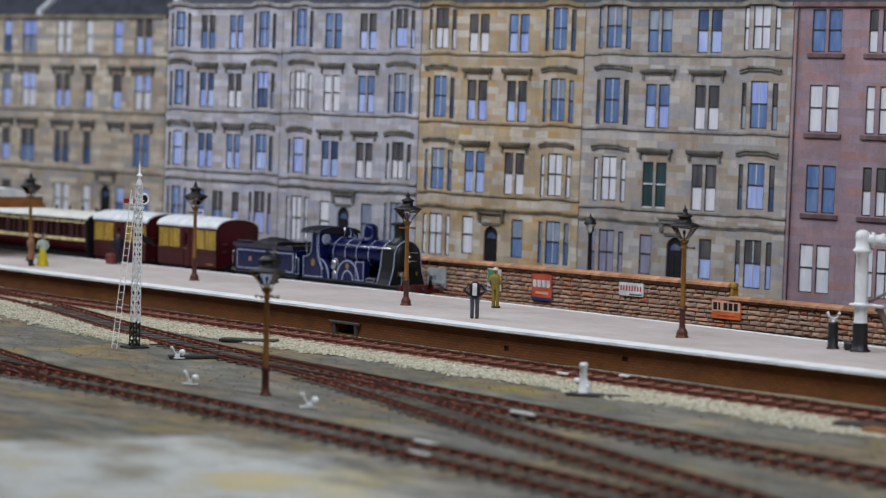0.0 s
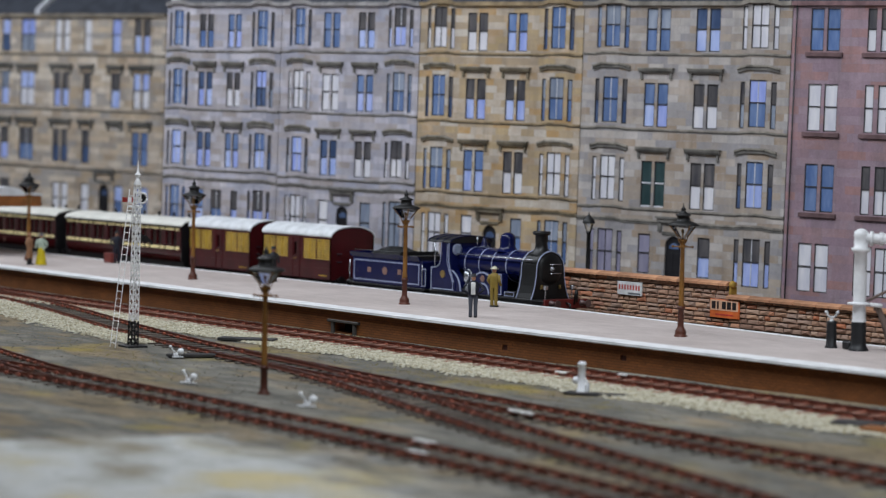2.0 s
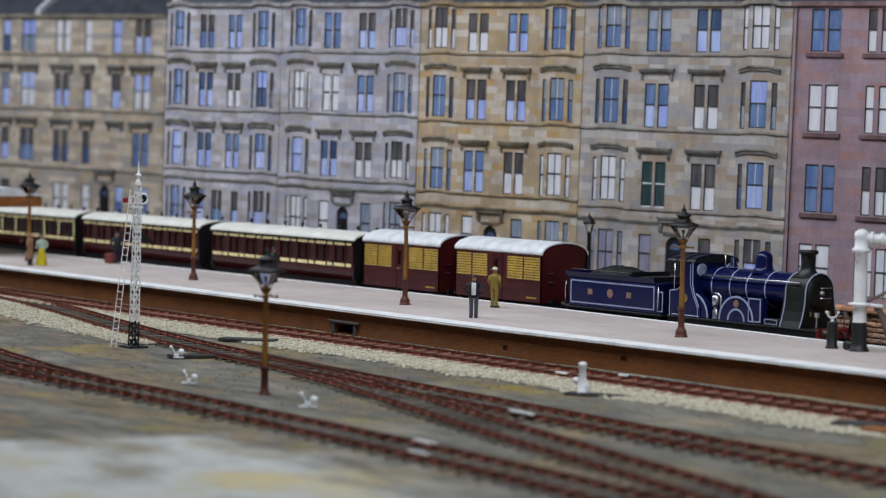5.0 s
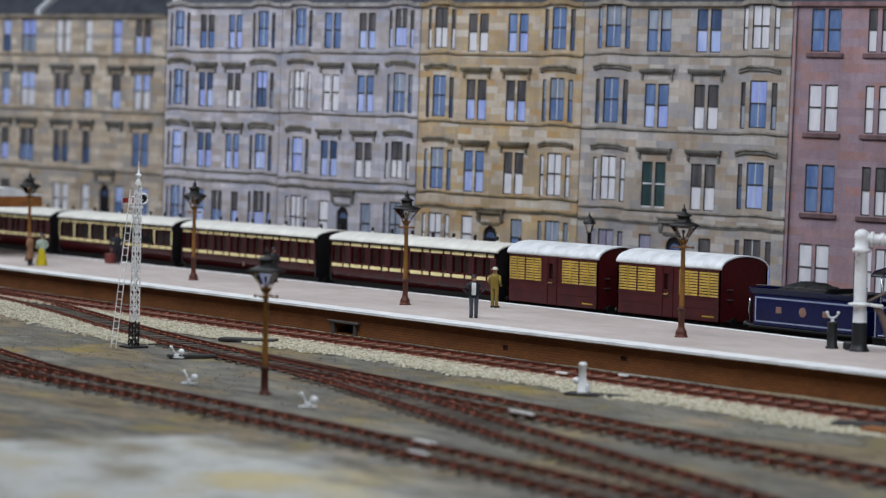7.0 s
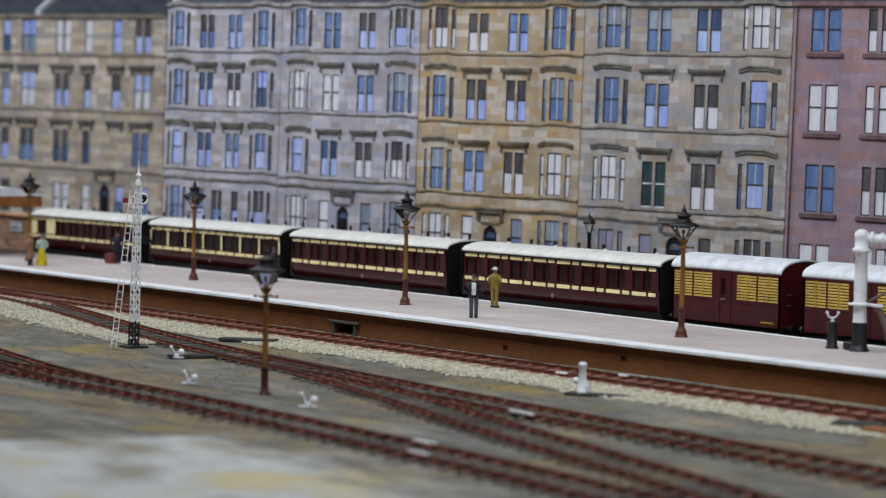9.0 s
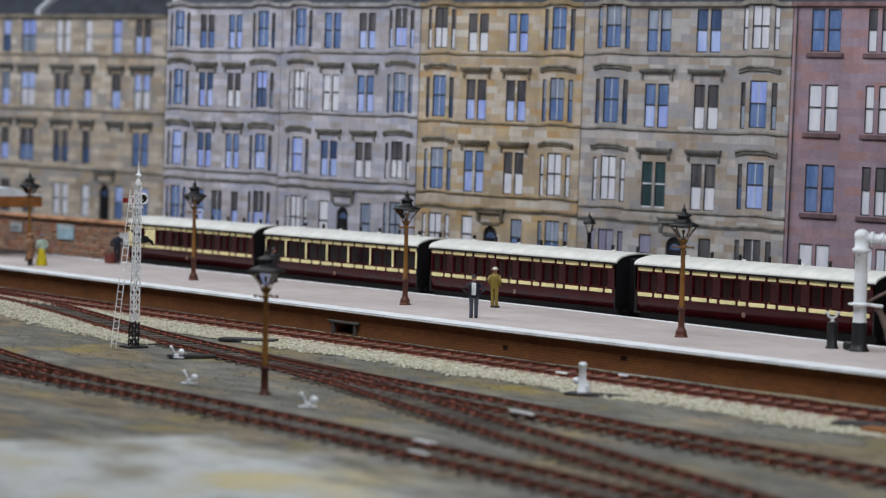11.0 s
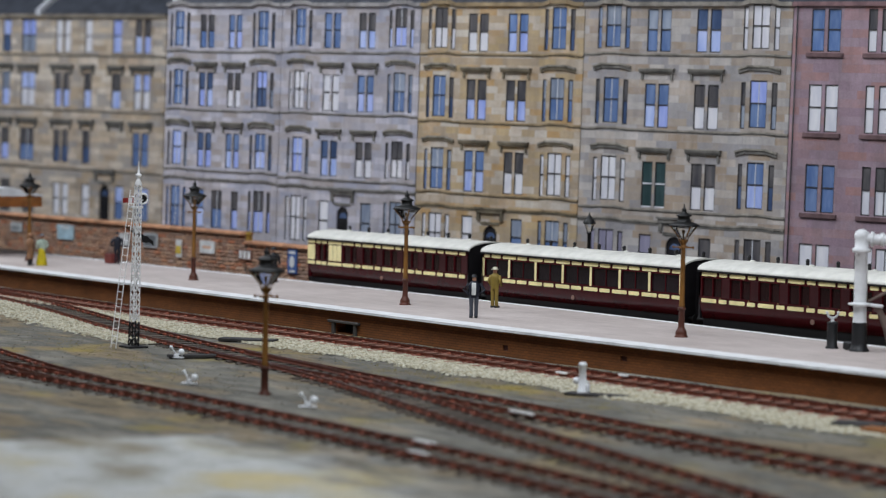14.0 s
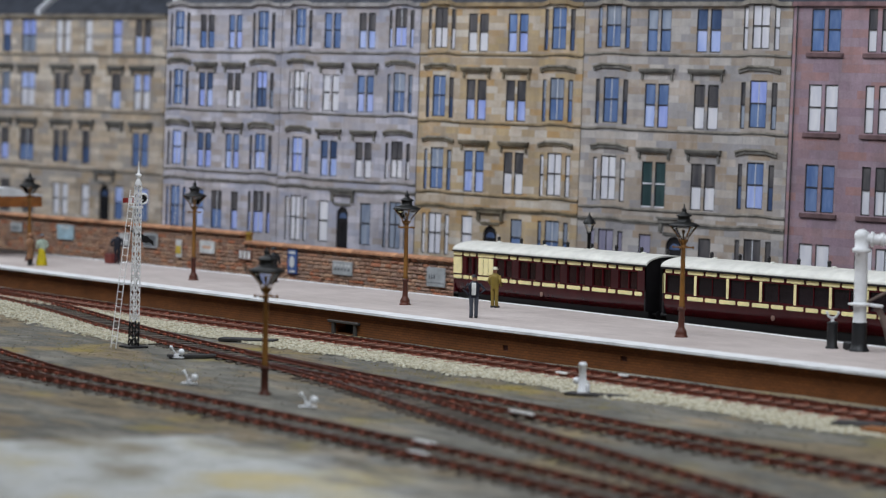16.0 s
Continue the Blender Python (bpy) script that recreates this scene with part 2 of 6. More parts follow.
def ground_material():
    m = Mat("yard_ash_and_dirt", 0.9, 0, 0.2)
    big = m.noise(0.2, 6, 0.65, stretch=(0.6, 1.5, 1))
    mid = m.noise(0.9, 5, 0.7, stretch=(0.6, 1.6, 1), seed=4)
    c = m.ramp(big, [(0.3, srgb(78, 72, 62)), (0.42, srgb(128, 114, 92)), (0.5, srgb(98, 96, 90)), (0.6, srgb(126, 122, 112)), (0.74, srgb(142, 122, 92))])
    c = m.mix(c, m.ramp(mid, [(0.3, grey(0.28)), (0.7, grey(0.66))]), 0.8, "OVERLAY")
    moss = m.noise(0.33, 4, 0.6, seed=11)
    c = m.mix(c, srgb(150, 132, 54), m.ramp(moss, [(0.56, grey(0)), (0.72, grey(0.6))]))
    # worn pale paving of the goods yard, spreading into the ash with a ragged edge
    pv = m.noise(0.24, 4, 0.55, stretch=(0.7, 1.0, 1), seed=1)
    pc = m.ramp(pv, [(0.3, srgb(128, 118, 96)), (0.4, srgb(158, 156, 148)), (0.48, srgb(182, 183, 180)), (0.56, srgb(176, 172, 158)), (0.64, srgb(186, 172, 132)), (0.75, srgb(164, 160, 148))])
    pm = m.noise(1.6, 5, 0.7, seed=6)
    pc = m.mix(pc, m.ramp(pm, [(0.3, grey(0.4)), (0.7, grey(0.6))]), 0.35, "OVERLAY")
    sep = m.add("ShaderNodeSeparateXYZ")
    m.link(m.p, sep.inputs[0])

    def calc(op, a, b):
        n = m.add("ShaderNodeMath", operation=op)
        for v, k in ((a, 0), (b, 1)):
            if hasattr(v, "default_value"):
                m.link(v, n.inputs[k])
            else:
                n.inputs[k].default_value = v
        return n.outputs[0]
    x, y = sep.outputs[0], sep.outputs[1]
    bend = calc("ADD", calc("MAXIMUM", calc("MULTIPLY", calc("SUBTRACT", x, 35.0), 0.33), 0.0), calc("MULTIPLY", calc("MINIMUM", calc("MAXIMUM", calc("SUBTRACT", 27.5, x), 0.0), 12.0), 3.0))
    over = calc("SUBTRACT", calc("MULTIPLY", calc("ADD", calc("ADD", y, 24.7), bend), -0.3), calc("MULTIPLY", calc("SUBTRACT", m.noise(0.55, 5, 0.7, stretch=(0.6, 1.2, 1), seed=21), 0.5), 2.4))
    c = m.mix(c, pc, m.ramp(over, [(0.0, grey(0)), (1.0, grey(1))]))
    fine = m.noise(9, 5, 0.8, seed=2)
    c = m.mix(c, m.ramp(fine, [(0.25, grey(0.3)), (0.75, grey(0.7))]), 0.6, "OVERLAY")
    m.bump(fine, 0.5, 0.06)
    return m.colour(c)


GROUND = ground_material()
g = G()
xs, ys = np.linspace(-130, 130, 105), np.linspace(-70, 9, 40)
for x in xs:
    for y in ys:
        g.v.append((x, y, -0.02 + 0.05 * (noise.noise(Vector((x * 0.3, y * 0.3, 0))) - 0.3)))
n = len(ys)
for i in range(len(xs) - 1):
    for j in range(n - 1):
        g.f.append((i * n + j, (i + 1) * n + j, (i + 1) * n + j + 1, i * n + j + 1))
        g.s.append(True)
        g.k.append(0)
tagged(part("ground", g, GROUND), "grey-brown ash ground with worn pale paving in front", "ground", kind="structure")
legs = thing("trestle", "plain timber trestle legs under the baseboard", "trestle", kind="structure")
for x in (-110, 0, 110):
    for y in (-62, 52):
        part("leg", G().box(x - 2, x + 2, y - 2, y + 2, -90, -8, 0.2), paint("trestle_timber", srgb(140, 112, 82), 0.7), legs)
tagged(part("baseboard", G().box(-130, 130, -70, 60, -8, -0.4, 0.3), paint("baseboard_ply", srgb(120, 100, 78), 0.7)), "plywood baseboard under the model railway", "baseboard", kind="structure")

# street behind the wall
tagged(part("street", G().box(-130, 130, 9.0, 60, -0.4, 0.62), paint("street_setts", srgb(96, 94, 92), 0.85, 0.25, 4)), "grey street surface behind the stone wall", "road", kind="structure")

# ---- platform ----


def platform_top():
    m = Mat("pinkish_platform_flags", 0.8, 0, 0.25)
    big = m.noise(0.25, 4, 0.6)
    c = m.ramp(big, [(0.3, srgb(176, 164, 159)), (0.7, srgb(196, 185, 180))])
    mid = m.noise(1.5, 5, 0.7, stretch=(0.5, 1.6, 1), seed=3)
    c = m.mix(c, m.ramp(mid, [(0.3, grey(0.42)), (0.7, grey(0.57))]), 0.7, "OVERLAY")
    fine = m.noise(12, 4, 0.7, seed=8)
    c = m.mix(c, m.ramp(fine, [(0.3, grey(0.42)), (0.7, grey(0.58))]), 0.5, "OVERLAY")
    m.bump(fine, 0.15, 0.02)
    return m.colour(c)


def facet(g, p0, p1, v0, v1, holes, depth=0.16, thick=0.3, splits=()):
    """Front of a wall from p0 to p1 in plan, v0 to v1 in height, with holes (s0, s1, va, vb) and their reveals."""
    a, b = Vector((*p0, 0)), Vector((*p1, 0))
    e = (b - a).normalized()
    ln, inn = (b - a).length, Vector((-e.y, e.x, 0))
    ss = sorted({0, ln, *[h[0] for h in holes], *[h[1] for h in holes]})
    vv = sorted({v0, v1, *splits, *[h[2] for h in holes], *[h[3] for h in holes]})

    def at(s, d, v):
        p = a + e * s + inn * d
        return (p.x, p.y, v)
    for s0, s1 in zip(ss, ss[1:]):
        for va, vb in zip(vv, vv[1:]):
            cs, cv = (s0 + s1) / 2, (va + vb) / 2
            if any(h[0] < cs < h[1] and h[2] < cv < h[3] for h in holes):
                continue
            g.add([at(s0, 0, va), at(s1, 0, va), at(s1, 0, vb), at(s0, 0, vb)], [(0, 1, 2, 3)])
    for s0, s1, va, vb in holes:
        q = [at(s0, 0, va), at(s1, 0, va), at(s1, 0, vb), at(s0, 0, vb), at(s0, depth, va), at(s1, depth, va), at(s1, depth, vb), at(s0, depth, vb)]
        g.add(q, [(0, 4, 5, 1), (1, 5, 6, 2), (2, 6, 7, 3), (3, 7, 4, 0)])
    g.add([at(0, thick, v0), at(ln, thick, v0), at(ln, thick, v1), at(0, thick, v1), at(0, 0, v1), at(ln, 0, v1)], [(3, 2, 1, 0), (4, 5, 2, 3)])
    return at


def platform_face_material():
    m = Mat("brown_brick_facing", 0.7, 0, 0.3)
    sep = m.add("ShaderNodeSeparateXYZ")
    m.link(m.p, sep.inputs[0])
    com = m.add("ShaderNodeCombineXYZ")
    m.link(sep.outputs[0], com.inputs[0])
    m.link(sep.outputs[2], com.inputs[1])
    br = m.add("ShaderNodeTexBrick")
    br.inputs["Scale"].default_value = 1
    br.inputs["Brick Width"].default_value = 0.3
    br.inputs["Row Height"].default_value = 0.1
    br.inputs["Mortar Size"].default_value = 0.012
    br.inputs["Color1"].default_value = srgb(116, 70, 36)
    br.inputs["Color2"].default_value = srgb(130, 79, 40)
    br.inputs["Mortar"].default_value = srgb(92, 58, 34)
    m.link(com.outputs[0], br.inputs["Vector"])
    big = m.noise(0.5, 4, 0.6, stretch=(1, 1, 1.6))
    c = m.mix(br.outputs["Color"], m.ramp(big, [(0.3, grey(0.34)), (0.7, grey(0.64))]), 0.7, "OVERLAY")
    fine = m.noise(8, 4, 0.7, seed=5)
    c = m.mix(c, m.ramp(fine, [(0.3, grey(0.4)), (0.7, grey(0.6))]), 0.5, "OVERLAY")
    m.bump(br.outputs["Fac"], -0.3, 0.02)
    return m.colour(c)


PX0, PX1, PFRONT, PBACK, PZ = -125, 125, -4.15, 5.0, 1.0
platform = thing("platform", "long railway platform with pinkish surface and white edges", "platform", kind="structure")
back = [(PX0, 4.4), (-40, 4.5), (-18, 4.95), (-5, 5.15), (4, 5.12), (12, 4.78), (20, 4.3), (PX1, 4.3)]
BEND = 12


def front(x):
    """The platform's front line, bending away gently past BEND."""
    return PFRONT + max(0.0, x - BEND) * 0.032


g = G()
for (xa, ya), (xb, yb) in zip(back, back[1:]):
    g.prism([(xa, front(xa) + 0.95), (xb, front(xb) + 0.95), (xb, yb - 0.4), (xa, ya - 0.4)], 0.7, PZ, "z")
part("platform_surface", g.weld(), platform_top(), platform, "pinkish grey flagged surface")
WHITE_EDGE = paint("white_edge_paint", srgb(230, 230, 230), 0.6, 0.12, 6)
g = G()
for xa, xb in ((PX0, BEND), (BEND, PX1)):
    g.prism([(xa, front(xa) - 0.14), (xb, front(xb) - 0.14), (xb, front(xb) + 0.95), (xa, front(xa) + 0.95)], 0.92, PZ + 0.012, "z")
part("front_edge", g.weld(), WHITE_EDGE, platform, "white-painted edge slab")
g = G()
for (xa, ya), (xb, yb) in zip(back, back[1:]):
    g.prism([(xa, ya - 0.4), (xb, yb - 0.4), (xb, yb), (xa, ya)], 0.0, PZ + 0.012, "z")
part("back_edge", g.weld(), WHITE_EDGE, platform, "white-painted edge slab")
g = G()
holes = [(0.8 - PX0, 2.2 - PX0, 0.02, 0.42), (12.15 - PX0, 12.45 - PX0, 0.2, 0.4), (18.75 - PX0, 19.08 - PX0, 0.36, 0.56)]
facet(g, (PX0, PFRONT + 0.06), (BEND, PFRONT + 0.06), -0.3, 0.92, holes[:1], 0.5, 1.0)
facet(g, (BEND, PFRONT + 0.06), (PX1, front(PX1) + 0.06), -0.3, 0.92, [(a + PX0 - BEND, b + PX0 - BEND, c, d) for a, b, c, d in holes[1:]], 0.5, 1.0)
part("brick_face", g, platform_face_material(), platform, "brown brick facing")
# black for the opening's back plate, standing in for the shade inside
DARK = paint("recess_shade_black", srgb(26, 24, 24), 0.8, 0.2)
PLUG = paint("rusty_brown_plug", srgb(74, 40, 30), 0.8, 0.3, 9)
for k, (s0, s1, va, vb) in enumerate(holes):
    y = front(s0 + PX0) + (0.6 if k == 0 else 0.12)
    part("recess", G().box(s0 + PX0 - 0.1, s1 + PX0 + 0.1, y, y + 0.06, va - 0.1, vb + 0.1), PLUG if k else DARK, platform, "dark recess")
LINTEL = paint("slate_lintel", srgb(66, 62, 58), 0.7)
part("lintel", G().box(0.35, 2.6, PFRONT - 0.08, PFRONT + 0.1, 0.42, 0.53, 0.02), LINTEL, platform, "dark stone lintel")
part("opening_jamb", G().box(0.6, 0.8, PFRONT - 0.05, PFRONT + 0.1, -0.05, 0.42, 0.02), LINTEL, platform)
part("opening_jamb", G().box(2.2, 2.38, PFRONT - 0.05, PFRONT + 0.1, -0.05, 0.42, 0.02), LINTEL, platform)

# ---- tenements of the low-relief backscene ----
AL, RO = radians(13.893), radians(1.1145)
E1 = Vector((math.cos(AL), math.sin(AL), 0))
EU = E1 * math.cos(RO) - Vector((0, 0, 1)) * math.sin(RO)
EV = E1 * math.sin(RO) + Vector((0, 0, 1)) * math.cos(RO)
EN = EV.cross(EU)
FACADE = Matrix(((EU.x, EN.x, EV.x, 0), (EU.y, EN.y, EV.y, 18.642 * K), (EU.z, EN.z, EV.z, 4.8946 * K), (0, 0, 0, 1)))
# last house set back and enlarged about the eye to fit the camera's view
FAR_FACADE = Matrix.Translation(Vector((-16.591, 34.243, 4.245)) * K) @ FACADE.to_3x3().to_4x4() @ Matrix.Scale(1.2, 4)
BASE = -4.35
BOX_FACES = [(0, 1, 3, 2), (4, 6, 7, 5), (0, 4, 5, 1), (2, 3, 7, 6), (0, 2, 6, 4), (1, 5, 7, 3)]


def block(g, at, sa, sb, d0, d1, v0, v1):
    """A block lying along a facet, from sa to sb, d0 to d1 deep and v0 to v1 high."""
    g.add([at(s, d, v) for s in (sa, sb) for d in (d0, d1) for v in (v0, v1)], BOX_FACES, convex=True)


def window(parent, at, s0, s1, va, vb, code, bars=0, depth=0.05):
    """A sash window in an opening of a facet: frame with sashes, two panes, a pale middle bar on bright glass."""
    t = 0.034
    mid = va + (vb - va) * 0.52
    g = G()
    block(g, at, s0, s0 + t, depth - 0.03, depth + 0.05, va, vb)
    block(g, at, s1 - t, s1, depth - 0.03, depth + 0.05, va, vb)
    block(g, at, s0 + t, s1 - t, depth - 0.03, depth + 0.05, va, va + t * 1.5)
    block(g, at, s0 + t, s1 - t, depth - 0.03, depth + 0.05, vb - t * 1.3, vb)
    block(g, at, s0 + t, s1 - t, depth - 0.02, depth + 0.05, mid - 0.03, mid + 0.03)
    w = part("window", g, FRAME, parent)
    if bars:
        c = (s0 + s1) / 2
        bg = G()
        block(bg, at, c - 0.022, c + 0.022, depth - 0.01, depth + 0.04, va + t * 1.5, vb - t * 1.3)
        part("glazing_bar", bg, PALE_BAR if code[-1] in "bl" else FRAME, w)
    if code == "DD":
        bg = G()
        block(bg, at, s0 + t, s1 - t, depth - 0.026, depth, mid - 0.035, mid + 0.035)
        block(bg, at, s0 + t, s1 - t, depth - 0.04, depth, va, va + 0.07)
        part("meeting_rail", bg, PALE_BAR, w, "white-painted rail")
    for nm, k, v0, v1 in (("upper_pane", code[0], mid, vb), ("lower_pane", code[-1], va, mid)):
        pg = G()
        d = depth + (0.02 if nm[0] == "l" else 0.01)
        block(pg, at, s0, s1, d, d + 0.03, v0, v1)
        part(nm, pg, PANE[k], w)


def doorway(root, at, s0, s1, vb, mat, trim):
    """A dark panelled door under a round arch, with a hood on brackets over it."""
    va, ctr, rad = BASE + 0.3, (s0 + s1) / 2, (s1 - s0) / 2
    dg = G()
    for d0, d1, sa, sb, v0, v1 in ((0.1, 0.14, s0, s1, va, vb), (0.08, 0.1, s0 + 0.1, ctr - 0.04, va + 0.2, va + 0.95), (0.08, 0.1, ctr + 0.04, s1 - 0.1, va + 0.2, va + 0.95),
                                   (0.08, 0.1, s0 + 0.1, ctr - 0.04, va + 1.05, vb - 0.85), (0.08, 0.1, ctr + 0.04, s1 - 0.1, va + 1.05, vb - 0.85)):
        block(dg, at, sa, sb, d0, d1, v0, v1)
    door = part("door", dg, DARK_DOOR, root, "dark panelled street door")
    fg = G()
    fg.add([at(ctr + rad * 0.62 * math.cos(t * math.pi / 8), 0.085, vb - 0.62 + 0.3 * math.sin(t * math.pi / 8)) for t in range(9)], [tuple(reversed(range(9)))])
    part("fanlight", fg, PANE["B"], door)
    sg = G()
    for side in (-1, 1):
        q = [(ctr + side * rad, vb)] + [(ctr + side * rad * math.cos(t * math.pi / 12), vb - rad + rad * math.sin(t * math.pi / 12)) for t in range(7)]
        n = len(q)
        sg.add([at(s, d, v) for d in (0.004, 0.09) for s, v in q], [tuple(range(n)), tuple(range(2 * n - 1, n - 1, -1))] + [(k, k + 1, n + k + 1, n + k) for k in range(n - 1)])
    part("arch_spandrel", sg, mat, root, "stone arch over the door")
    hg = G()
    block(hg, at, s0 - 0.42, s1 + 0.42, -0.14, 0.0, vb + 0.66, vb + 0.84)
    block(hg, at, s0 - 0.5, s1 + 0.5, -0.2, 0.0, vb + 0.84, vb + 0.94)
    for a, b in ((s0 - 0.4, s0 - 0.2), (s1 + 0.2, s1 + 0.4)):
        block(hg, at, a, b, -0.1, 0.0, vb + 0.24, vb + 0.66)
    block(hg, at, s0 - 0.16, s1 + 0.16, -0.05, 0.0, vb + 0.06, vb + 0.2)
    part("door_hood", hg, trim, root, "sooty stone door hood on brackets")


def tenement(label, u0, u1, cols, ground, mat, trim, lv, roof=10.05, hoods=True, bay_depth=0.06, stand=FACADE, skews=()):
    """cols: (kind, centre, width, codes of the three upper floors); ground: (kind, centre, width, code); lv: heights of rows and courses."""
    root = thing("tenement", label, "building", stand, group="tenements of the street")
    walls = G()
    bays = sorted((c, w) for k, c, w, _ in cols if k == "bay")
    line, lift = [(u0, 0.0)], [0]
    for c, w in bays:
        q = w * 0.23
        line += [(c - w / 2, 0.0), (c - w / 2 + q, -bay_depth), (c + w / 2 - q, -bay_depth), (c + w / 2, 0.0)]
        lift += [0, 1, 1, 0]
    line.append((u1, 0.0))
    lift.append(0)
    for i, (a, b) in enumerate(zip(line, line[1:])):
        holes, jobs, doors = [], [], []
        ln = math.hypot(b[0] - a[0], b[1] - a[1])
        on_bay = i % 4 if bays else 0
        if on_bay:
            c, bw = bays[i // 4]
            codes = [k[3] for k in cols if k[0] == "bay" and k[1] == c][0].split()
            lows = [k for k in ground if k[0] == "bay" and abs(k[1] - c) < 0.8]
            lo, hi = {1: (0.02 * bw, ln - 0.075 * bw), 2: (0.045 * bw, ln - 0.045 * bw), 3: (0.075 * bw, ln - 0.02 * bw)}[on_bay]
            slip = 0.0 if on_bay == 2 else 0.06
            for code, (va, vb) in zip(codes, lv["bays"]):
                side = code if on_bay == 2 or code[0] in "wgdp" else ("dB" if code[0] == "b" else "dg")
                jobs.append((lo, hi, va - slip, vb - slip * 1.6, side))
            if lows:
                jobs.append((lo, hi, lv["low_bay"][0], lv["low_bay"][1] - slip, lows[0][3]))
        else:
            for k, c, w, codes in cols:
                if k == "bay" or not a[0] < c < b[0]:
                    continue
                s = c - a[0]
                for code, (va, vb) in zip(codes.split(), lv["rows"]):
                    if code == "-":
                        continue
                    if k == "dbl":
                        m = w * 0.055
                        jobs += [(s - w / 2, s - m, va, vb, code), (s + m, s + w / 2, va, vb, code)]
                    elif k == "tri":
                        jobs += [(s - w / 2, s - w * 0.3, va, vb, code), (s - w * 0.2, s + w * 0.2, va, vb, code), (s + w * 0.3, s + w / 2, va, vb, code)]
                    else:
                        jobs.append((s - w / 2, s + w / 2, va, vb, code))
            for k, c, w, code in ground:
                if k == "bay" or not a[0] < c < b[0]:
                    continue
                s = c - a[0]
                va, vb = lv["low"]
                if k == "dbl":
                    jobs += [(s - w / 2, s - 0.08, va, vb, code), (s + 0.08, s + w / 2, va, vb, code)]
                elif k == "win":
                    jobs.append((s - w / 2, s + w / 2, va, vb, code))
                else:
                    doors.append((s - w / 2, s + w / 2))
                    holes.append((s - w / 2, s + w / 2, BASE + 0.3, lv["door"]))
        at = facet(walls, a, b, BASE, roof, holes + [j[:4] for j in jobs], 0.1)
        for s0, s1, va, vb, code in jobs:
            window(root, at, s0, s1, va, vb, code, bars=1 if on_bay == 2 or s1 - s0 > 0.8 else 0)
        for s0, s1 in doors:
            doorway(root, at, s0, s1, lv["door"], mat, trim)
    part("wall", walls.weld(), mat, root)

    def course(name, v0, v1, proud, up=0.0, only_bay=False, stone_=None):
        """A moulding along the wall that rises by up across the bays' fronts."""
        cg = G()
        for i, (a, b) in enumerate(zip(line, line[1:])):
            if only_bay and not i % 4:
                if cg.v:
                    part(name, cg.weld(), stone_ or trim, root)
                cg = G()
                continue
            e = Vector((b[0] - a[0], b[1] - a[1])).normalized()
            o = Vector((e.y, -e.x)) * proud
            ja, jb = (0.1 if only_bay and i % 4 == 1 else 0.0), (0.1 if only_bay and i % 4 == 3 else 0.0)
            pl = [(a[0] - e.x * ja, a[1] - e.y * ja), (a[0] - e.x * ja + o.x, a[1] - e.y * ja + o.y), (b[0] + e.x * jb + o.x, b[1] + e.y * jb + o.y), (b[0] + e.x * jb, b[1] + e.y * jb)]
            o_ = len(cg.v)
            cg.prism(pl, v0, v1, "z")
            add = (lift[i] * up, lift[i] * up, lift[i + 1] * up, lift[i + 1] * up)
            for q_ in range(o_, len(cg.v)):
                vx, vy, vz = cg.v[q_]
                cg.v[q_] = (vx, vy, vz + add[(q_ - o_) % 4])
        if cg.v:
            part(name, cg.weld(), stone_ or trim, root)
    band = COURSE[mat.name]
    for v in lv["sills"] if hoods else ():
        # pale band, then a dark strip that paints the shade beneath it
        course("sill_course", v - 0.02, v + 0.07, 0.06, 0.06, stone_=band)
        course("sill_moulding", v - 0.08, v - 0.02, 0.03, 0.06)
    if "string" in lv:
        # same split here: the string's underside shade is in the darker colour
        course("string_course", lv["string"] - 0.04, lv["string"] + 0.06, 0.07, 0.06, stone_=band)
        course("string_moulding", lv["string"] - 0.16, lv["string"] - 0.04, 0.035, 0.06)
    course("cornice", roof - 0.2, roof, 0.16, 0.12, stone_=band)
    if bays and hoods:
        for v0, v1 in lv["caps"]:
            # dark underside and pale top: the cornice's shading is put into its colours
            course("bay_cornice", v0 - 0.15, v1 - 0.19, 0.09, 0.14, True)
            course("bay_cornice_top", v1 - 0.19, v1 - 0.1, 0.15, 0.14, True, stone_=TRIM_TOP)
    if hoods:
        for k, c, w, codes in cols:
            if k == "bay":
                continue
            for code, (v0, v1) in zip(codes.split()[1:], lv["hoods"]):
                hg = G()
                hg.prism([(-0.13, v0), (0.0, v0), (0.0, v1), (-0.2, v1), (-0.2, v1 - 0.08)], c - w / 2 - 0.3, c + w / 2 + 0.3, "x")
                for sx in (-1, 1):
                    hg.box(c + sx * (w / 2 + 0.16) - 0.06, c + sx * (w / 2 + 0.16) + 0.06, -0.1, 0, v0 - 0.32, v0)
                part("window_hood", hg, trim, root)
                part("hood_slab", G().box(c - w / 2 - 0.34, c + w / 2 + 0.34, -0.22, 0.0, v1, v1 + 0.05, 0.01), TRIM_TOP, root, "paler hood slab")
    else:
        for k, c, w, codes in cols:
            for va, vb in lv["rows"]:
                part("window_sill", G().box(c - w / 2 - 0.2, c + w / 2 + 0.2, -0.12, 0.02, va - 0.26, va - 0.05, 0.02), trim, root)
        part("drainpipe", G().tube([(u0 + 0.25, -0.08, BASE), (u0 + 0.25, -0.08, roof)], 0.035, 6), FRAME, root, "dark drainpipe")
    rg = G()
    rg.prism([(-0.1, roof), (6.0, roof), (6.0, roof + 4.2), (5.2, roof + 4.2)], u0, u1, "x")
    part("roof", rg, SLATE, root, "grey slate roof slope")
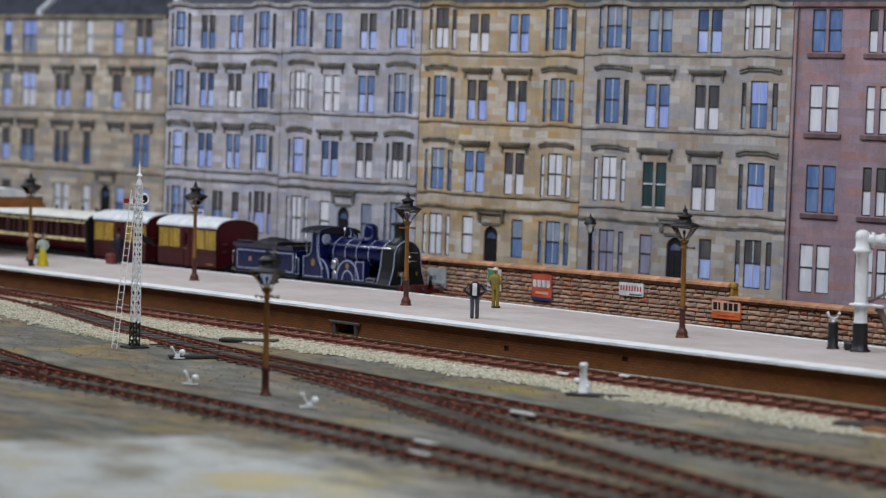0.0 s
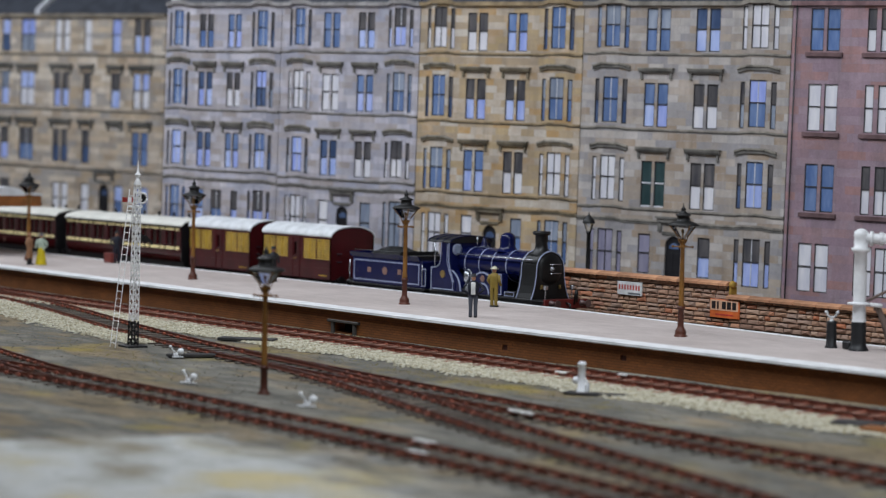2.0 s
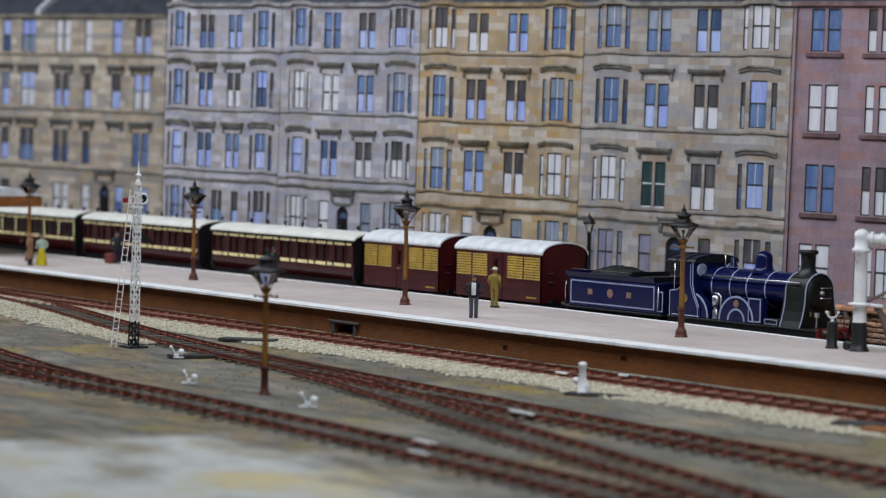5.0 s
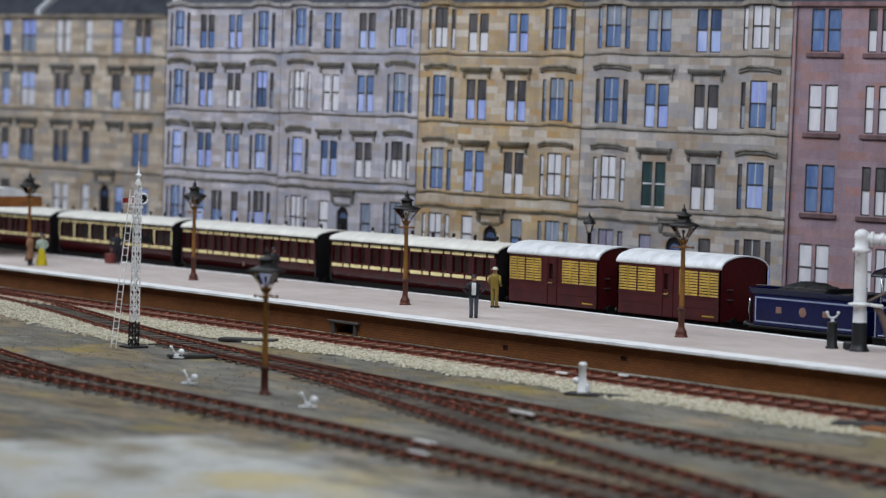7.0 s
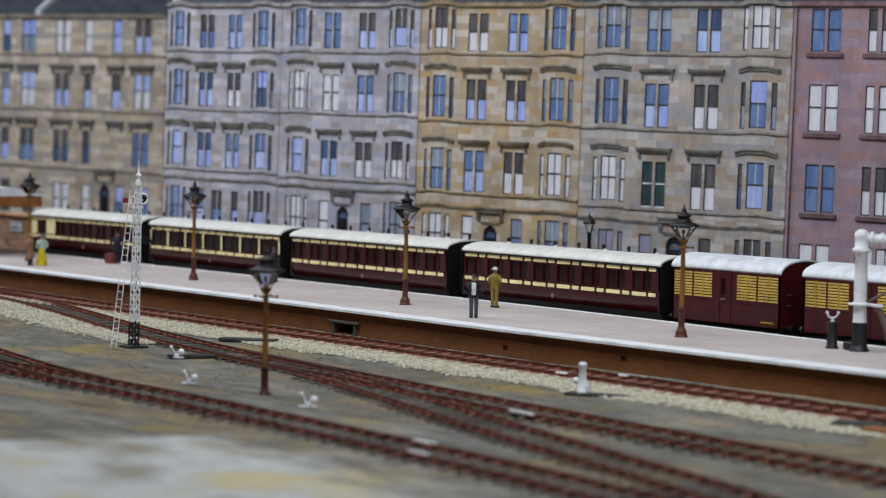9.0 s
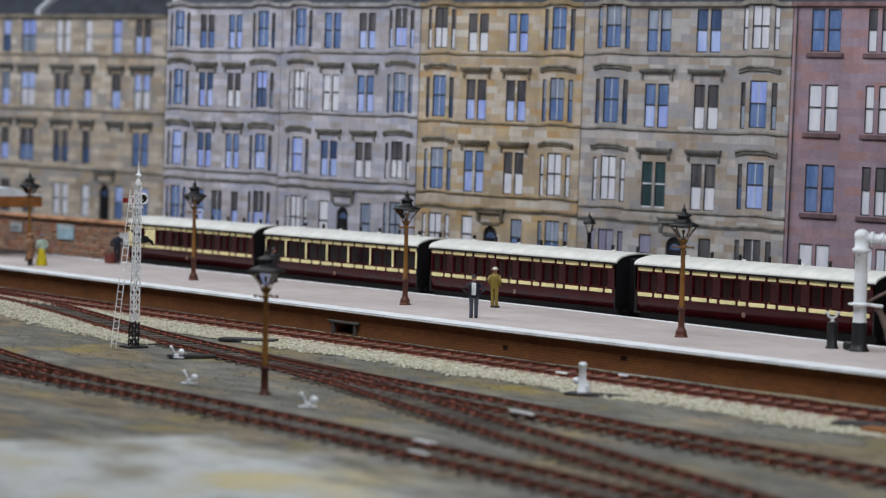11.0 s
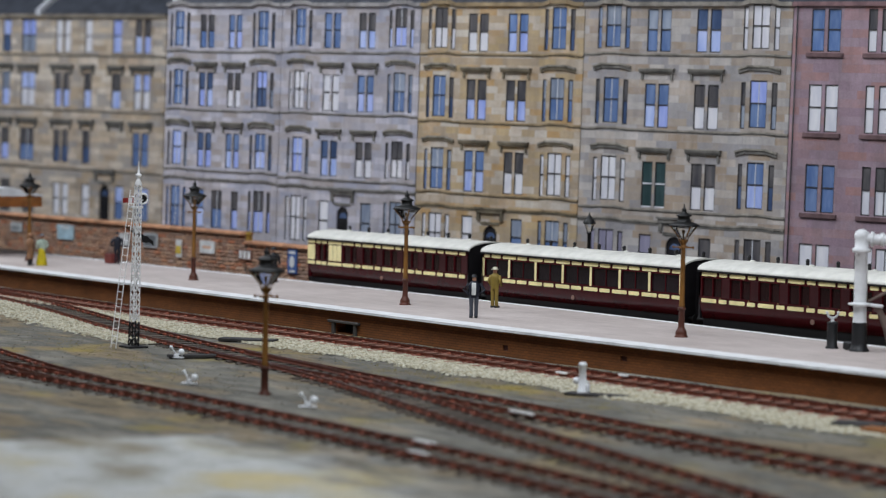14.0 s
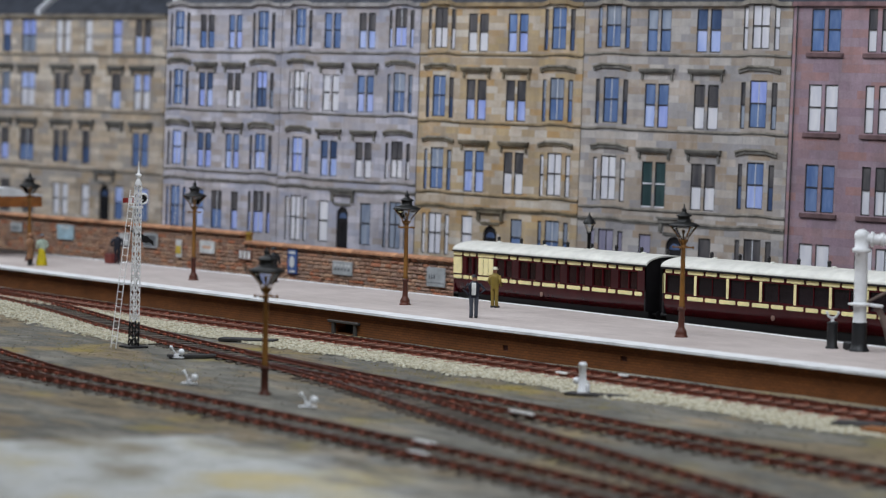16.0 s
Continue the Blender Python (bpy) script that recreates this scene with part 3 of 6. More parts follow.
    for u in skews:
        part("skew", G().prism([(-0.2, roof - 0.05), (5.2, roof + 4.12), (5.2, roof + 4.45), (-0.2, roof + 0.28)], u, u + 0.42, "x"), PALE_BAR, root, "pale skew stone on the slates")
    part("gable", G().box(u0, u1, 0.4, 6.0, BASE, roof), mat, root)
    return root


PALE_BAR = paint("pale_sash_paint", srgb(206, 208, 214), 0.5, 0.12)
# paler tone for the tops of hoods and bay cornices
TRIM_TOP = paint("pale_trim_top", srgb(146, 140, 130), 0.8, 0.35, 9)
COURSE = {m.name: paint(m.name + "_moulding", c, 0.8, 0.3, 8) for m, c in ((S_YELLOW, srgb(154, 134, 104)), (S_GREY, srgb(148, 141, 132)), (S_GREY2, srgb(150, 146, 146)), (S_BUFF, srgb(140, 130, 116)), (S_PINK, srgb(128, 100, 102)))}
DARK_DOOR = paint("dark_door_paint", srgb(30, 29, 33), 0.5, 0.2)
HONEY_LV = dict(rows=((7.52, 9.49), (4.0, 6.09), (0.26, 2.42)), bays=((7.69, 9.81), (4.11, 6.27), (0.33, 2.49)), sills=(7.37, 3.85, 0.14), hoods=((6.47, 6.67), (2.71, 2.92)),
                caps=((6.67, 6.87), (2.89, 3.06)), string=-0.53, low=(-2.93, -0.97), low_bay=(-3.1, -0.92), door=-1.42)
GREY_LV = dict(rows=((7.64, 9.72), (3.95, 6.1), (0.06, 2.3)), bays=((7.84, 9.93), (4.12, 6.36), (0.3, 2.5)), sills=(7.5, 3.82, -0.07), hoods=((6.6, 6.79), (2.74, 2.94)),
               caps=((6.83, 7.02), (2.9, 3.1)), string=-0.62, low=(-3.2, -1.26), low_bay=(-3.44, -1.14), door=-1.3)
PALE_LV = dict(rows=((7.58, 9.51), (4.17, 6.17), (0.63, 2.57)), bays=((7.72, 9.75), (4.26, 6.35), (0.75, 2.7)), sills=(7.36, 4.02, 0.44), hoods=((6.57, 6.78), (2.97, 3.16)),
               caps=((6.8, 6.98), (3.09, 3.3)), string=0.02, low=(-2.96, -0.7), low_bay=(-3.0, -0.52), door=-0.98)
TALL_LV = dict(rows=((7.5, 9.4), (4.18, 6.13), (0.73, 2.71)), bays=((7.62, 9.6), (4.26, 6.27), (0.79, 2.78)), sills=(7.3, 3.98, 0.54), hoods=((6.44, 6.67), (3.03, 3.29)),
               caps=((6.71, 6.93), (3.15, 3.41)), string=0.09, low=(-2.7, -0.55), low_bay=(-2.76, -0.42), door=-0.52)
PINK_LV = dict(rows=((7.75, 9.72), (4.05, 6.24), (0.32, 2.54)), low=(-3.41, -1.15), door=-1.3)
BUFF_LV = dict(rows=((7.1, 9.1), (3.83, 5.92), (0.5, 2.48)), sills=(6.96, 3.65, 0.14), hoods=((6.12, 6.36), (2.82, 3.08)), low=(-2.67, -0.72), door=-0.7)
tenement("honey sandstone four-storey tenement with bay windows", -19.35, -8.72,
         [("bay", -17.93, 1.93, "dw bb gb"), ("dbl", -15.48, 1.32, "dw dl bl"), ("dbl", -12.88, 1.28, "bl dl dw"), ("bay", -10.23, 1.99, "bb gb ww")],
         [("bay", -17.91, 1.9, "ww"), ("win", -15.81, 0.72, "ww"), ("door", -14.26, 0.9, ""), ("win", -12.56, 0.72, "gb"), ("bay", -10.26, 2.0, "gb")], S_YELLOW, TRIM["y"], HONEY_LV)
tenement("grey sandstone four-storey tenement with bay windows", -8.68, 3.3,
         [("bay", -6.89, 2.03, "gb bb ww"), ("dbl", -4.2, 1.4, "gb bl DD"), ("dbl", -1.33, 1.39, "Bl dw dw"), ("bay", 1.62, 2.09, "ww lb bl")],
         [("bay", -6.85, 1.9, "pp"), ("win", -4.58, 0.7, "pp"), ("door", -2.86, 0.95, ""), ("win", -1.1, 0.7, "dl"), ("bay", 1.58, 2.1, "dl")], S_GREY, TRIM["g"], GREY_LV)
tenement("pale grey sandstone tenement with bay windows and hoods", -29.42, -19.4,
         [("bay", -27.97, 1.7, "bb ww ll"), ("dbl", -25.65, 1.21, "bb ww Bl"), ("dbl", -23.14, 1.18, "dl bl dw"), ("bay", -20.71, 1.82, "dl gb dw")],
         [("bay", -28.02, 1.7, "ww"), ("win", -25.92, 0.71, "ww"), ("door", -24.53, 0.85, ""), ("win", -22.86, 0.75, "gg"), ("bay", -20.68, 1.75, "gg")], S_GREY2, TRIM["g"], PALE_LV)
tenement("grey sandstone tenement with tall blue-lit windows", -38.55, -29.46,
         [("bay", -37.49, 1.68, "bb bb ll"), ("dbl", -35.29, 1.14, "db Bl Bl"), ("dbl", -33.05, 1.07, "bl dw bl"), ("bay", -30.82, 1.8, "bb lB bl")],
         [("bay", -37.4, 1.5, "bb"), ("win", -35.52, 0.62, "bl"), ("win", -34.17, 0.84, "db"), ("win", -32.75, 0.54, "dl"), ("bay", -30.72, 1.76, "dl")], S_GREY2, TRIM["g"], TALL_LV, skews=(-38.0,))
tenement("red sandstone tenement with paired sash windows", 3.34, 16.5,
         [("dbl", 5.1, 1.56, "bb ww bb"), ("tri", 8.45, 2.3, "dw ww dw"), ("dbl", 11.9, 1.5, "bb ww dl"), ("dbl", 14.7, 1.5, "bl dw ww")],
         [("dbl", 4.95, 1.62, "ww"), ("dbl", 8.1, 2.0, "ww"), ("door", 10.6, 1.0, ""), ("dbl", 13.0, 1.5, "ww")], S_PINK, TRIM["p"], PINK_LV, hoods=False)
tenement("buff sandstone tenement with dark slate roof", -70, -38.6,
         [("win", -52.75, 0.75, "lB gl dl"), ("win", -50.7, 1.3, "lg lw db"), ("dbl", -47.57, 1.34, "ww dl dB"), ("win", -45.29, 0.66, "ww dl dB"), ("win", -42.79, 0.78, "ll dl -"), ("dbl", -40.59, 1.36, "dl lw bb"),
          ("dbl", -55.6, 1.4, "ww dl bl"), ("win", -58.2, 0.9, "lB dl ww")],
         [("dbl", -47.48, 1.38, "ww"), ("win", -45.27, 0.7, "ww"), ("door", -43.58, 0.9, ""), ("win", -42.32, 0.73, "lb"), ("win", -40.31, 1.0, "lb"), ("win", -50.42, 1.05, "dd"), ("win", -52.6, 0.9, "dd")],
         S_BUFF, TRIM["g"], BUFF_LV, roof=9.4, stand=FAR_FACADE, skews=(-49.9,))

# ---- stone wall behind the train ----
WALL_Y = 8.8
SECTIONS = ((-125, -27.3, 2.72), (-27.3, 10.85, 2.27), (10.85, 125, 1.75))


def wall_stone_material():
    m = Mat("brown_wall_stone", 0.85, 0, 0.25)
    info = m.add("ShaderNodeObjectInfo")
    isl = m.add("ShaderNodeNewGeometry")
    mixr = m.add("ShaderNodeMath", operation="ADD")
    m.link(info.outputs["Random"], mixr.inputs[0])
    m.link(isl.outputs["Random Per Island"], mixr.inputs[1])
    fr = m.add("ShaderNodeMath", operation="FRACT")
    m.link(mixr.outputs[0], fr.inputs[0])
    c = m.ramp(fr.outputs[0], [(0, srgb(142, 112, 96)), (0.25, srgb(170, 134, 110)), (0.5, srgb(152, 128, 114)), (0.72, srgb(184, 150, 124)), (0.9, srgb(176, 112, 82)), (1, srgb(140, 118, 106))])
    fine = m.noise(7, 5, 0.75)
    c = m.mix(c, m.ramp(fine, [(0.25, grey(0.3)), (0.75, grey(0.68))]), 0.7, "OVERLAY")
    m.bump(fine, 0.5, 0.04)
    return m.colour(c)


WALL_STONE = wall_stone_material()
COPING = paint("orange_brown_coping", srgb(176, 128, 96), 0.75, 0.25, 6, per_object=0.14)
MORTAR = paint("grey_brown_mortar", srgb(96, 82, 74), 0.9, 0.2, 9)
stone_wall = thing("stone_wall", "low coursed brown stone wall with orange-brown coping", "wall", kind="structure")
for x0, x1, top in SECTIONS:
    part("wall_core", G().box(x0, x1, WALL_Y + 0.06, WALL_Y + 0.42, -0.3, top), MORTAR, stone_wall, "grey-brown mortar joints")


def stone_shapes():
    shapes = []
    rnd = random.Random(5)
    for k in range(14):
        g = G()
        j = lambda s: rnd.uniform(-s, s)
        vs = []
        for y, q in ((0.0, 0.13), (0.07, 0.0)):
            for sx, sz in ((-1, -1), (1, -1), (1, 1), (-1, 1)):
                vs.append((sx * (0.5 - q * 0.35) + j(0.025), y + (j(0.03) if y == 0 else 0), sz * (0.5 - q) + j(0.06)))
        vs.append((j(0.1), -0.025 + j(0.015), j(0.1)))
        g.add(vs, [(0, 1, 8), (1, 2, 8), (2, 3, 8), (3, 0, 8), (4, 5, 1, 0), (5, 6, 2, 1), (6, 7, 3, 2), (7, 4, 0, 3)])
        shapes.append(g)
    return shapes


SHAPES = stone_shapes()
rnd = random.Random(11)
rest = G()
near = []
for x0, x1, top in SECTIONS:
    z = 0.55
    while z < top - 0.08:
        h = min(rnd.uniform(0.15, 0.24), top - z)
        x = max(x0, -62) + rnd.uniform(0, 0.2)
        while x < min(x1, 26) - 0.25:
            w = min(rnd.uniform(0.3, 0.85), min(x1, 26) - x)
            near.append((x + w / 2, z + h / 2, w - 0.035, h - 0.03, rnd.randrange(14)))
            x += w
        z += h

# coping stones, each its own piece
cope_mesh = None
for x0, x1, top in SECTIONS:
    x = max(x0, -64)
    end = min(x1, 30)
    if cope_mesh is None:
        g = G()
        g.prism([(-0.16, 0.0), (0.5, 0.0), (0.5, 0.1), (0.36, 0.18), (0.02, 0.18), (-0.16, 0.1)], 0.015, 1.285, "x")
        cope_mesh = g.mesh("coping_stone", COPING)
    while x < end - 0.2:
        ob = part("coping_stone", cope_mesh, None, stone_wall, at=P(x, WALL_Y, top))
        if x + 1.3 > end:
            ob.scale.x = (end - x) / 1.3
        x += 1.3
END_CAP = paint("mossy_end_stone", srgb(158, 126, 52), 0.8, 0.3, 8)
for x, z in ((10.85, 2.27), (-27.3, 2.72)):
    part("end_stone", G().lathe([(0.04, -0.1), (0.14, -0.09), (0.17, 0), (0.14, 0.08), (0.04, 0.1)], 10, (x + 0.14, WALL_Y + 0.1, z + 0.06), "x").box(x + 0.02, x + 0.16, WALL_Y - 0.02, WALL_Y + 0.35, z - 0.42, z - 0.02, 0.03), END_CAP, stone_wall, "yellow mossy end stone")


# ---- tracks ----


def rail_steel():
    m = Mat("rusty_rail", 0.5, 0.25, 0.5)
    n = m.noise(2.2, 4, 0.6, stretch=(1, 1, 1))
    c = m.ramp(n, [(0.3, srgb(92, 46, 34)), (0.6, srgb(122, 64, 46)), (0.75, srgb(142, 84, 66))])
    m.bump(m.noise(14, 3), 0.2, 0.01)
    return m.colour(c)


RAIL = rail_steel()
RAIL_TOP = paint("worn_bright_rail_head", srgb(150, 122, 108), 0.24, 0.25, 5, metal=0.9)
SLEEPER = paint("rusty_chair", srgb(134, 70, 50), 0.75, 0.3, 7, per_object=0.12)
GAUGE = 1.435


def smooth_line(pts, step=0.82):
    """Points at even steps along a gentle curve through pts, with headings."""
    xs = np.array([p[0] for p in pts], float)
    ys_ = np.array([p[1] for p in pts], float)
    dense = np.linspace(xs[0], xs[-1], 2000)
    yy = np.interp(dense, xs, ys_)
    ker = np.hanning(181)
    ker /= ker.sum()
    pad = np.concatenate([yy[0] + (yy[1] - yy[0]) * np.arange(-90, 0), yy, yy[-1] + (yy[-1] - yy[-2]) * np.arange(1, 91)])
    yy = np.convolve(pad, ker, "valid")
    s = np.concatenate([[0], np.cumsum(np.hypot(np.diff(dense), np.diff(yy)))])
    out = []
    for d in np.arange(0, s[-1], step):
        x, y = np.interp(d, s, dense), np.interp(d, s, yy)
        x2, y2 = np.interp(d + 0.2, s, dense), np.interp(d + 0.2, s, yy)
        out.append((float(x), float(y), math.atan2(y2 - y, x2 - x) if d + 0.2 < s[-1] else out[-1][2]))
    return out


def sleeper_shape(material, half=1.18, top=0.014):
    g = G()
    g.box(-0.125, 0.125, -half, half, -0.12, top, 0.008)
    g.cur = 1
    for sy in (-1, 1):
        for k in (-1, 1):
            g.box(-0.1, 0.1, sy * GAUGE / 2 + (0.035 if k > 0 else -0.15), sy * GAUGE / 2 + (0.15 if k > 0 else -0.035), 0.014, 0.11, 0.02)
    return g.mesh("sleeper", [material, SLEEPER])


sleeper_mesh = sleeper_shape(paint("dusty_brown_sleeper", srgb(150, 108, 92), 0.8, 0.3, 7, per_object=0.12), 1.36, 0.06)
ashy_sleeper_mesh = sleeper_shape(paint("ash_covered_sleeper", srgb(94, 84, 76), 0.85, 0.3, 5, per_object=0.15))


def track(label, pts, z=0.0, sleepers=sleeper_mesh, span=(-70, 48)):
    root = thing("railway_track", label, "railway track", group="tracks of the station")
    line = smooth_line(pts)
    for side in (-1, 1):
        g, h = G(), G()
        prof = [(-0.07, 0.035), (0.07, 0.035), (0.07, 0.055), (0.02, 0.07), (0.02, 0.12), (0.037, 0.13), (0.037, 0.172), (-0.037, 0.172), (-0.037, 0.13), (-0.02, 0.12), (-0.02, 0.07), (-0.07, 0.055)]
        n = len(prof)
        vs = []
        top = []
        for x, y, a in line:
            nx, ny = -math.sin(a), math.cos(a)
            for o, hh in prof:
                d = side * GAUGE / 2 + o
                vs.append((x + nx * d, y + ny * d, z + hh))
            for o in (-0.028, 0.028):
                d = side * GAUGE / 2 + o
                top.append((x + nx * d, y + ny * d, z + 0.176))
        fs = [(i * n + k, (i + 1) * n + k, (i + 1) * n + (k + 1) % n, i * n + (k + 1) % n) for i in range(len(line) - 1) for k in range(n)]
        g.add(vs, [f[::-1] for f in fs])
        h.add(top, [(2 * i, 2 * i + 2, 2 * i + 3, 2 * i + 1) for i in range(len(line) - 1)])
        h.f = [f[::-1] for f in h.f]
        r = part("rail", g, RAIL, root, "rusty brown rail")
        part("rail_head", h, RAIL_TOP, r, "worn bright running surface")
    if sleepers:
        for x, y, a in line:
            if span[0] < x < span[1]:
                part("sleeper", sleepers, None, root, at=P(x, y, z, 0, 0, math.degrees(a)))
    return root


track("rusty model track with brown sleepers beside the platform front", [(-120, -6.55), (120, -6.55)])
track("rusty model track curving away from the platform", [(-60, -6.6), (-32, -6.75), (-20, -8.0), (-12, -9.6), (-4, -11.5), (5, -13.2), (14, -14.1), (22, -14.75), (33, -15.5), (42, -16.0), (60, -17)], 0.004, sleepers=ashy_sleeper_mesh)
track("rusty model siding branching towards the yard", [(8, -13.7), (14, -14.35), (19, -15.4), (26, -17.3), (33, -19.2), (40, -20.9), (48, -22.9)], 0.008, span=(16, 48), sleepers=ashy_sleeper_mesh)
track("rusty model siding along the goods yard paving", [(-40, -26), (-8, -24.2), (4, -23.6), (11, -23.2), (18, -22.9), (25, -23.05), (31, -23.25), (38, -23.6), (46, -24.4), (60, -26)], 0.0, sleepers=ashy_sleeper_mesh)
track("rusty model siding joining the yard track", [(-40, -12), (-20, -16.3), (-8, -19.0), (4, -21.6), (10, -22.6), (15, -23.0)], 0.004, span=(-40, 9), sleepers=ashy_sleeper_mesh)
track("main line track between platform and stone wall", [(-125, 6.73), (125, 6.73)], -0.055, span=(-45, 40))

# white strips on the rails, painting the lamps' glints as colour
RAIL_GLINT = paint("painted_rail_glint", srgb(244, 244, 242), 0.3, 0.12, 4, metal=0.15)
for x, y, ln, turn in ((32.6, -22.58, 1.0, -2), (34.3, -24.05, 0.8, -2), (28.4, -16.02, 1.2, -4), (19.6, -7.27, 0.6, 0), (21.2, -5.83, 0.5, 0)):
    ob = part("rail_joiner", G().box(-ln / 2, ln / 2, -0.075, 0.075, 0.12, 0.19, 0.01), RAIL_GLINT, None, at=P(x, y, 0, 0, 0, turn))
    tagged(ob, "white strip painting a glint on a rusty rail", "rail joiner", "rail joiners")

# ballast


def ballast_material():
    m = Mat("pale_limestone_ballast", 0.85, 0, 0.3)
    geo = m.add("ShaderNodeNewGeometry")
    c = m.ramp(geo.outputs["Random Per Island"], [(0, srgb(150, 142, 120)), (0.35, srgb(190, 184, 162)), (0.7, srgb(206, 202, 184)), (1, srgb(170, 158, 128))])
    return m.colour(c)


def scatter(count, where, size, z, seed, flat=0.8):
    """Angular stones: five-faced lumps strewn over a strip."""
    r = np.random.default_rng(seed)
    g = G()
    n = 0
    while n < count:
        x, y = where(r)
        if x is None:
            continue
        s = size * r.uniform(0.6, 1.3)
        a = r.uniform(0, 6.28)
        ca, sa = math.cos(a), math.sin(a)
        base = [(-1, -0.8), (1, -1), (0.9, 0.8), (-0.8, 1)]
        top = [(-0.5, -0.4), (0.6, -0.5), (0.4, 0.5), (-0.5, 0.5)]
        vs = []
        for q, h in ((base, -0.4), (top, 0.6 * flat)):
            for bx, by in q:
                bx, by = bx + r.uniform(-0.25, 0.25), by + r.uniform(-0.25, 0.25)
                vs.append((x + s * (bx * ca - by * sa), y + s * (bx * sa + by * ca), z + s * (h + r.uniform(-0.15, 0.25))))
        o = len(g.v)
        g.v += vs
        g.f += [tuple(o + i for i in f) for f in ((4, 5, 6, 7), (0, 1, 5, 4), (1, 2, 6, 5), (2, 3, 7, 6), (3, 0, 4, 7))]
        n += 1
    g.s, g.k = [False] * len(g.f), [0] * len(g.f)
    return g


def strip_main(r):
    x = r.uniform(-34, 42)
    wob = 0.35 * math.sin(x * 0.7) + 0.25 * math.sin(x * 2.1)
    lo = -9.7 + wob * 0.6 + 0.22 * r.normal()
    if x < 6:
        lo = -7.6
    y = r.uniform(lo, -5.6)
    curve = np.interp(x, [-60, -32, -20, -12, -4, 5, 14], [-6.6, -6.75, -8.0, -9.6, -11.5, -13.2, -14.1])
    if x < 6:
        y = r.uniform(max(curve + 0.9, -10.2), -5.6) if x > -14 else r.uniform(-7.9, -5.6)
    if -7.42 < y < -5.35:
        return None, None
    return x, y


def strip_left(r):
    x = r.uniform(-36, 2.5)
    curve = np.interp(x, [-60, -32, -20, -12, -4, 5, 14], [-6.6, -6.75, -8.0, -9.6, -11.5, -13.2, -14.1])
    wide = np.interp(x, [-36, -10, 3], [2.3, 2.1, 0.8])
    y = curve - 0.9 - r.uniform(0, 1) * (wide + 0.3 * r.normal())
    return x, y


BALLAST = ballast_material()
tagged(part("ballast", scatter(26000, strip_main, 0.062, 0.012, 1), BALLAST), "pale cream stone ballast beside the platform track", "ballast", kind="stuff")
tagged(part("ballast", scatter(7000, strip_left, 0.062, 0.035, 2), BALLAST), "pale cream stone ballast along the curving track", "ballast", kind="stuff")
def strip_bed(r):
    return r.uniform(-60, 46), r.uniform(-7.4, -4.4)


tagged(part("track_bed", scatter(16000, strip_bed, 0.055, -0.015, 7, 0.5), paint("rust_stained_ballast", srgb(70, 58, 50), 0.9, 0.45, 3)), "rust-brown ballast between the platform track's sleepers", "ballast", kind="stuff")
ASH = paint("ash_grit", srgb(104, 97, 86), 0.9, 0.5, 2)
tagged(part("grit", scatter(3000, lambda r: (r.uniform(-30, 48), r.uniform(-26, -9)), 0.026, 0.0, 3, 0.6), ASH), "grey ash grit strewn over the yard", "grit", kind="stuff")
TUFT = paint("yellow_green_moss", srgb(134, 122, 64), 0.9, 0.35, 6)
CLUMPS = [(8, -17.5), (17, -11.3), (21, -11.0), (12, -18.8), (14, -10.9), (3, -16.6), (27, -11.6), (19.5, -11.4)]


def tufts(r):
    cx, cy = CLUMPS[r.integers(len(CLUMPS))]
    return cx + r.normal() * 2.0, cy + r.normal() * 0.45


tagged(part("moss", scatter(900, tufts, 0.018, 0.0, 4, 0.7), TUFT), "yellow-green moss tufts on the ash ground", "moss", kind="stuff")

# ---- platform lamps ----
LAMP_TAN = paint("ochre_lamp_paint", srgb(130, 88, 34), 0.5, 0.2, 8)
LAMP_RED = paint("oxide_lamp_base", srgb(88, 46, 32), 0.5, 0.25, 8)
LAMP_BLACK = paint("sooty_lantern_metal", srgb(30, 30, 30), 0.5, 0.25, 8)
LAMP_BRASS = paint("ochre_lantern_frame", srgb(128, 92, 48), 0.5, 0.2, 8)


def clear_glass():
    m = Mat("lantern_glass", 0.1, 0, 0.5)
    m.b.inputs["Transmission Weight"].default_value = 1.0
    m.b.inputs["IOR"].default_value = 1.15
    return m.colour((0.9, 0.92, 0.92, 1))


GLASS = clear_glass()


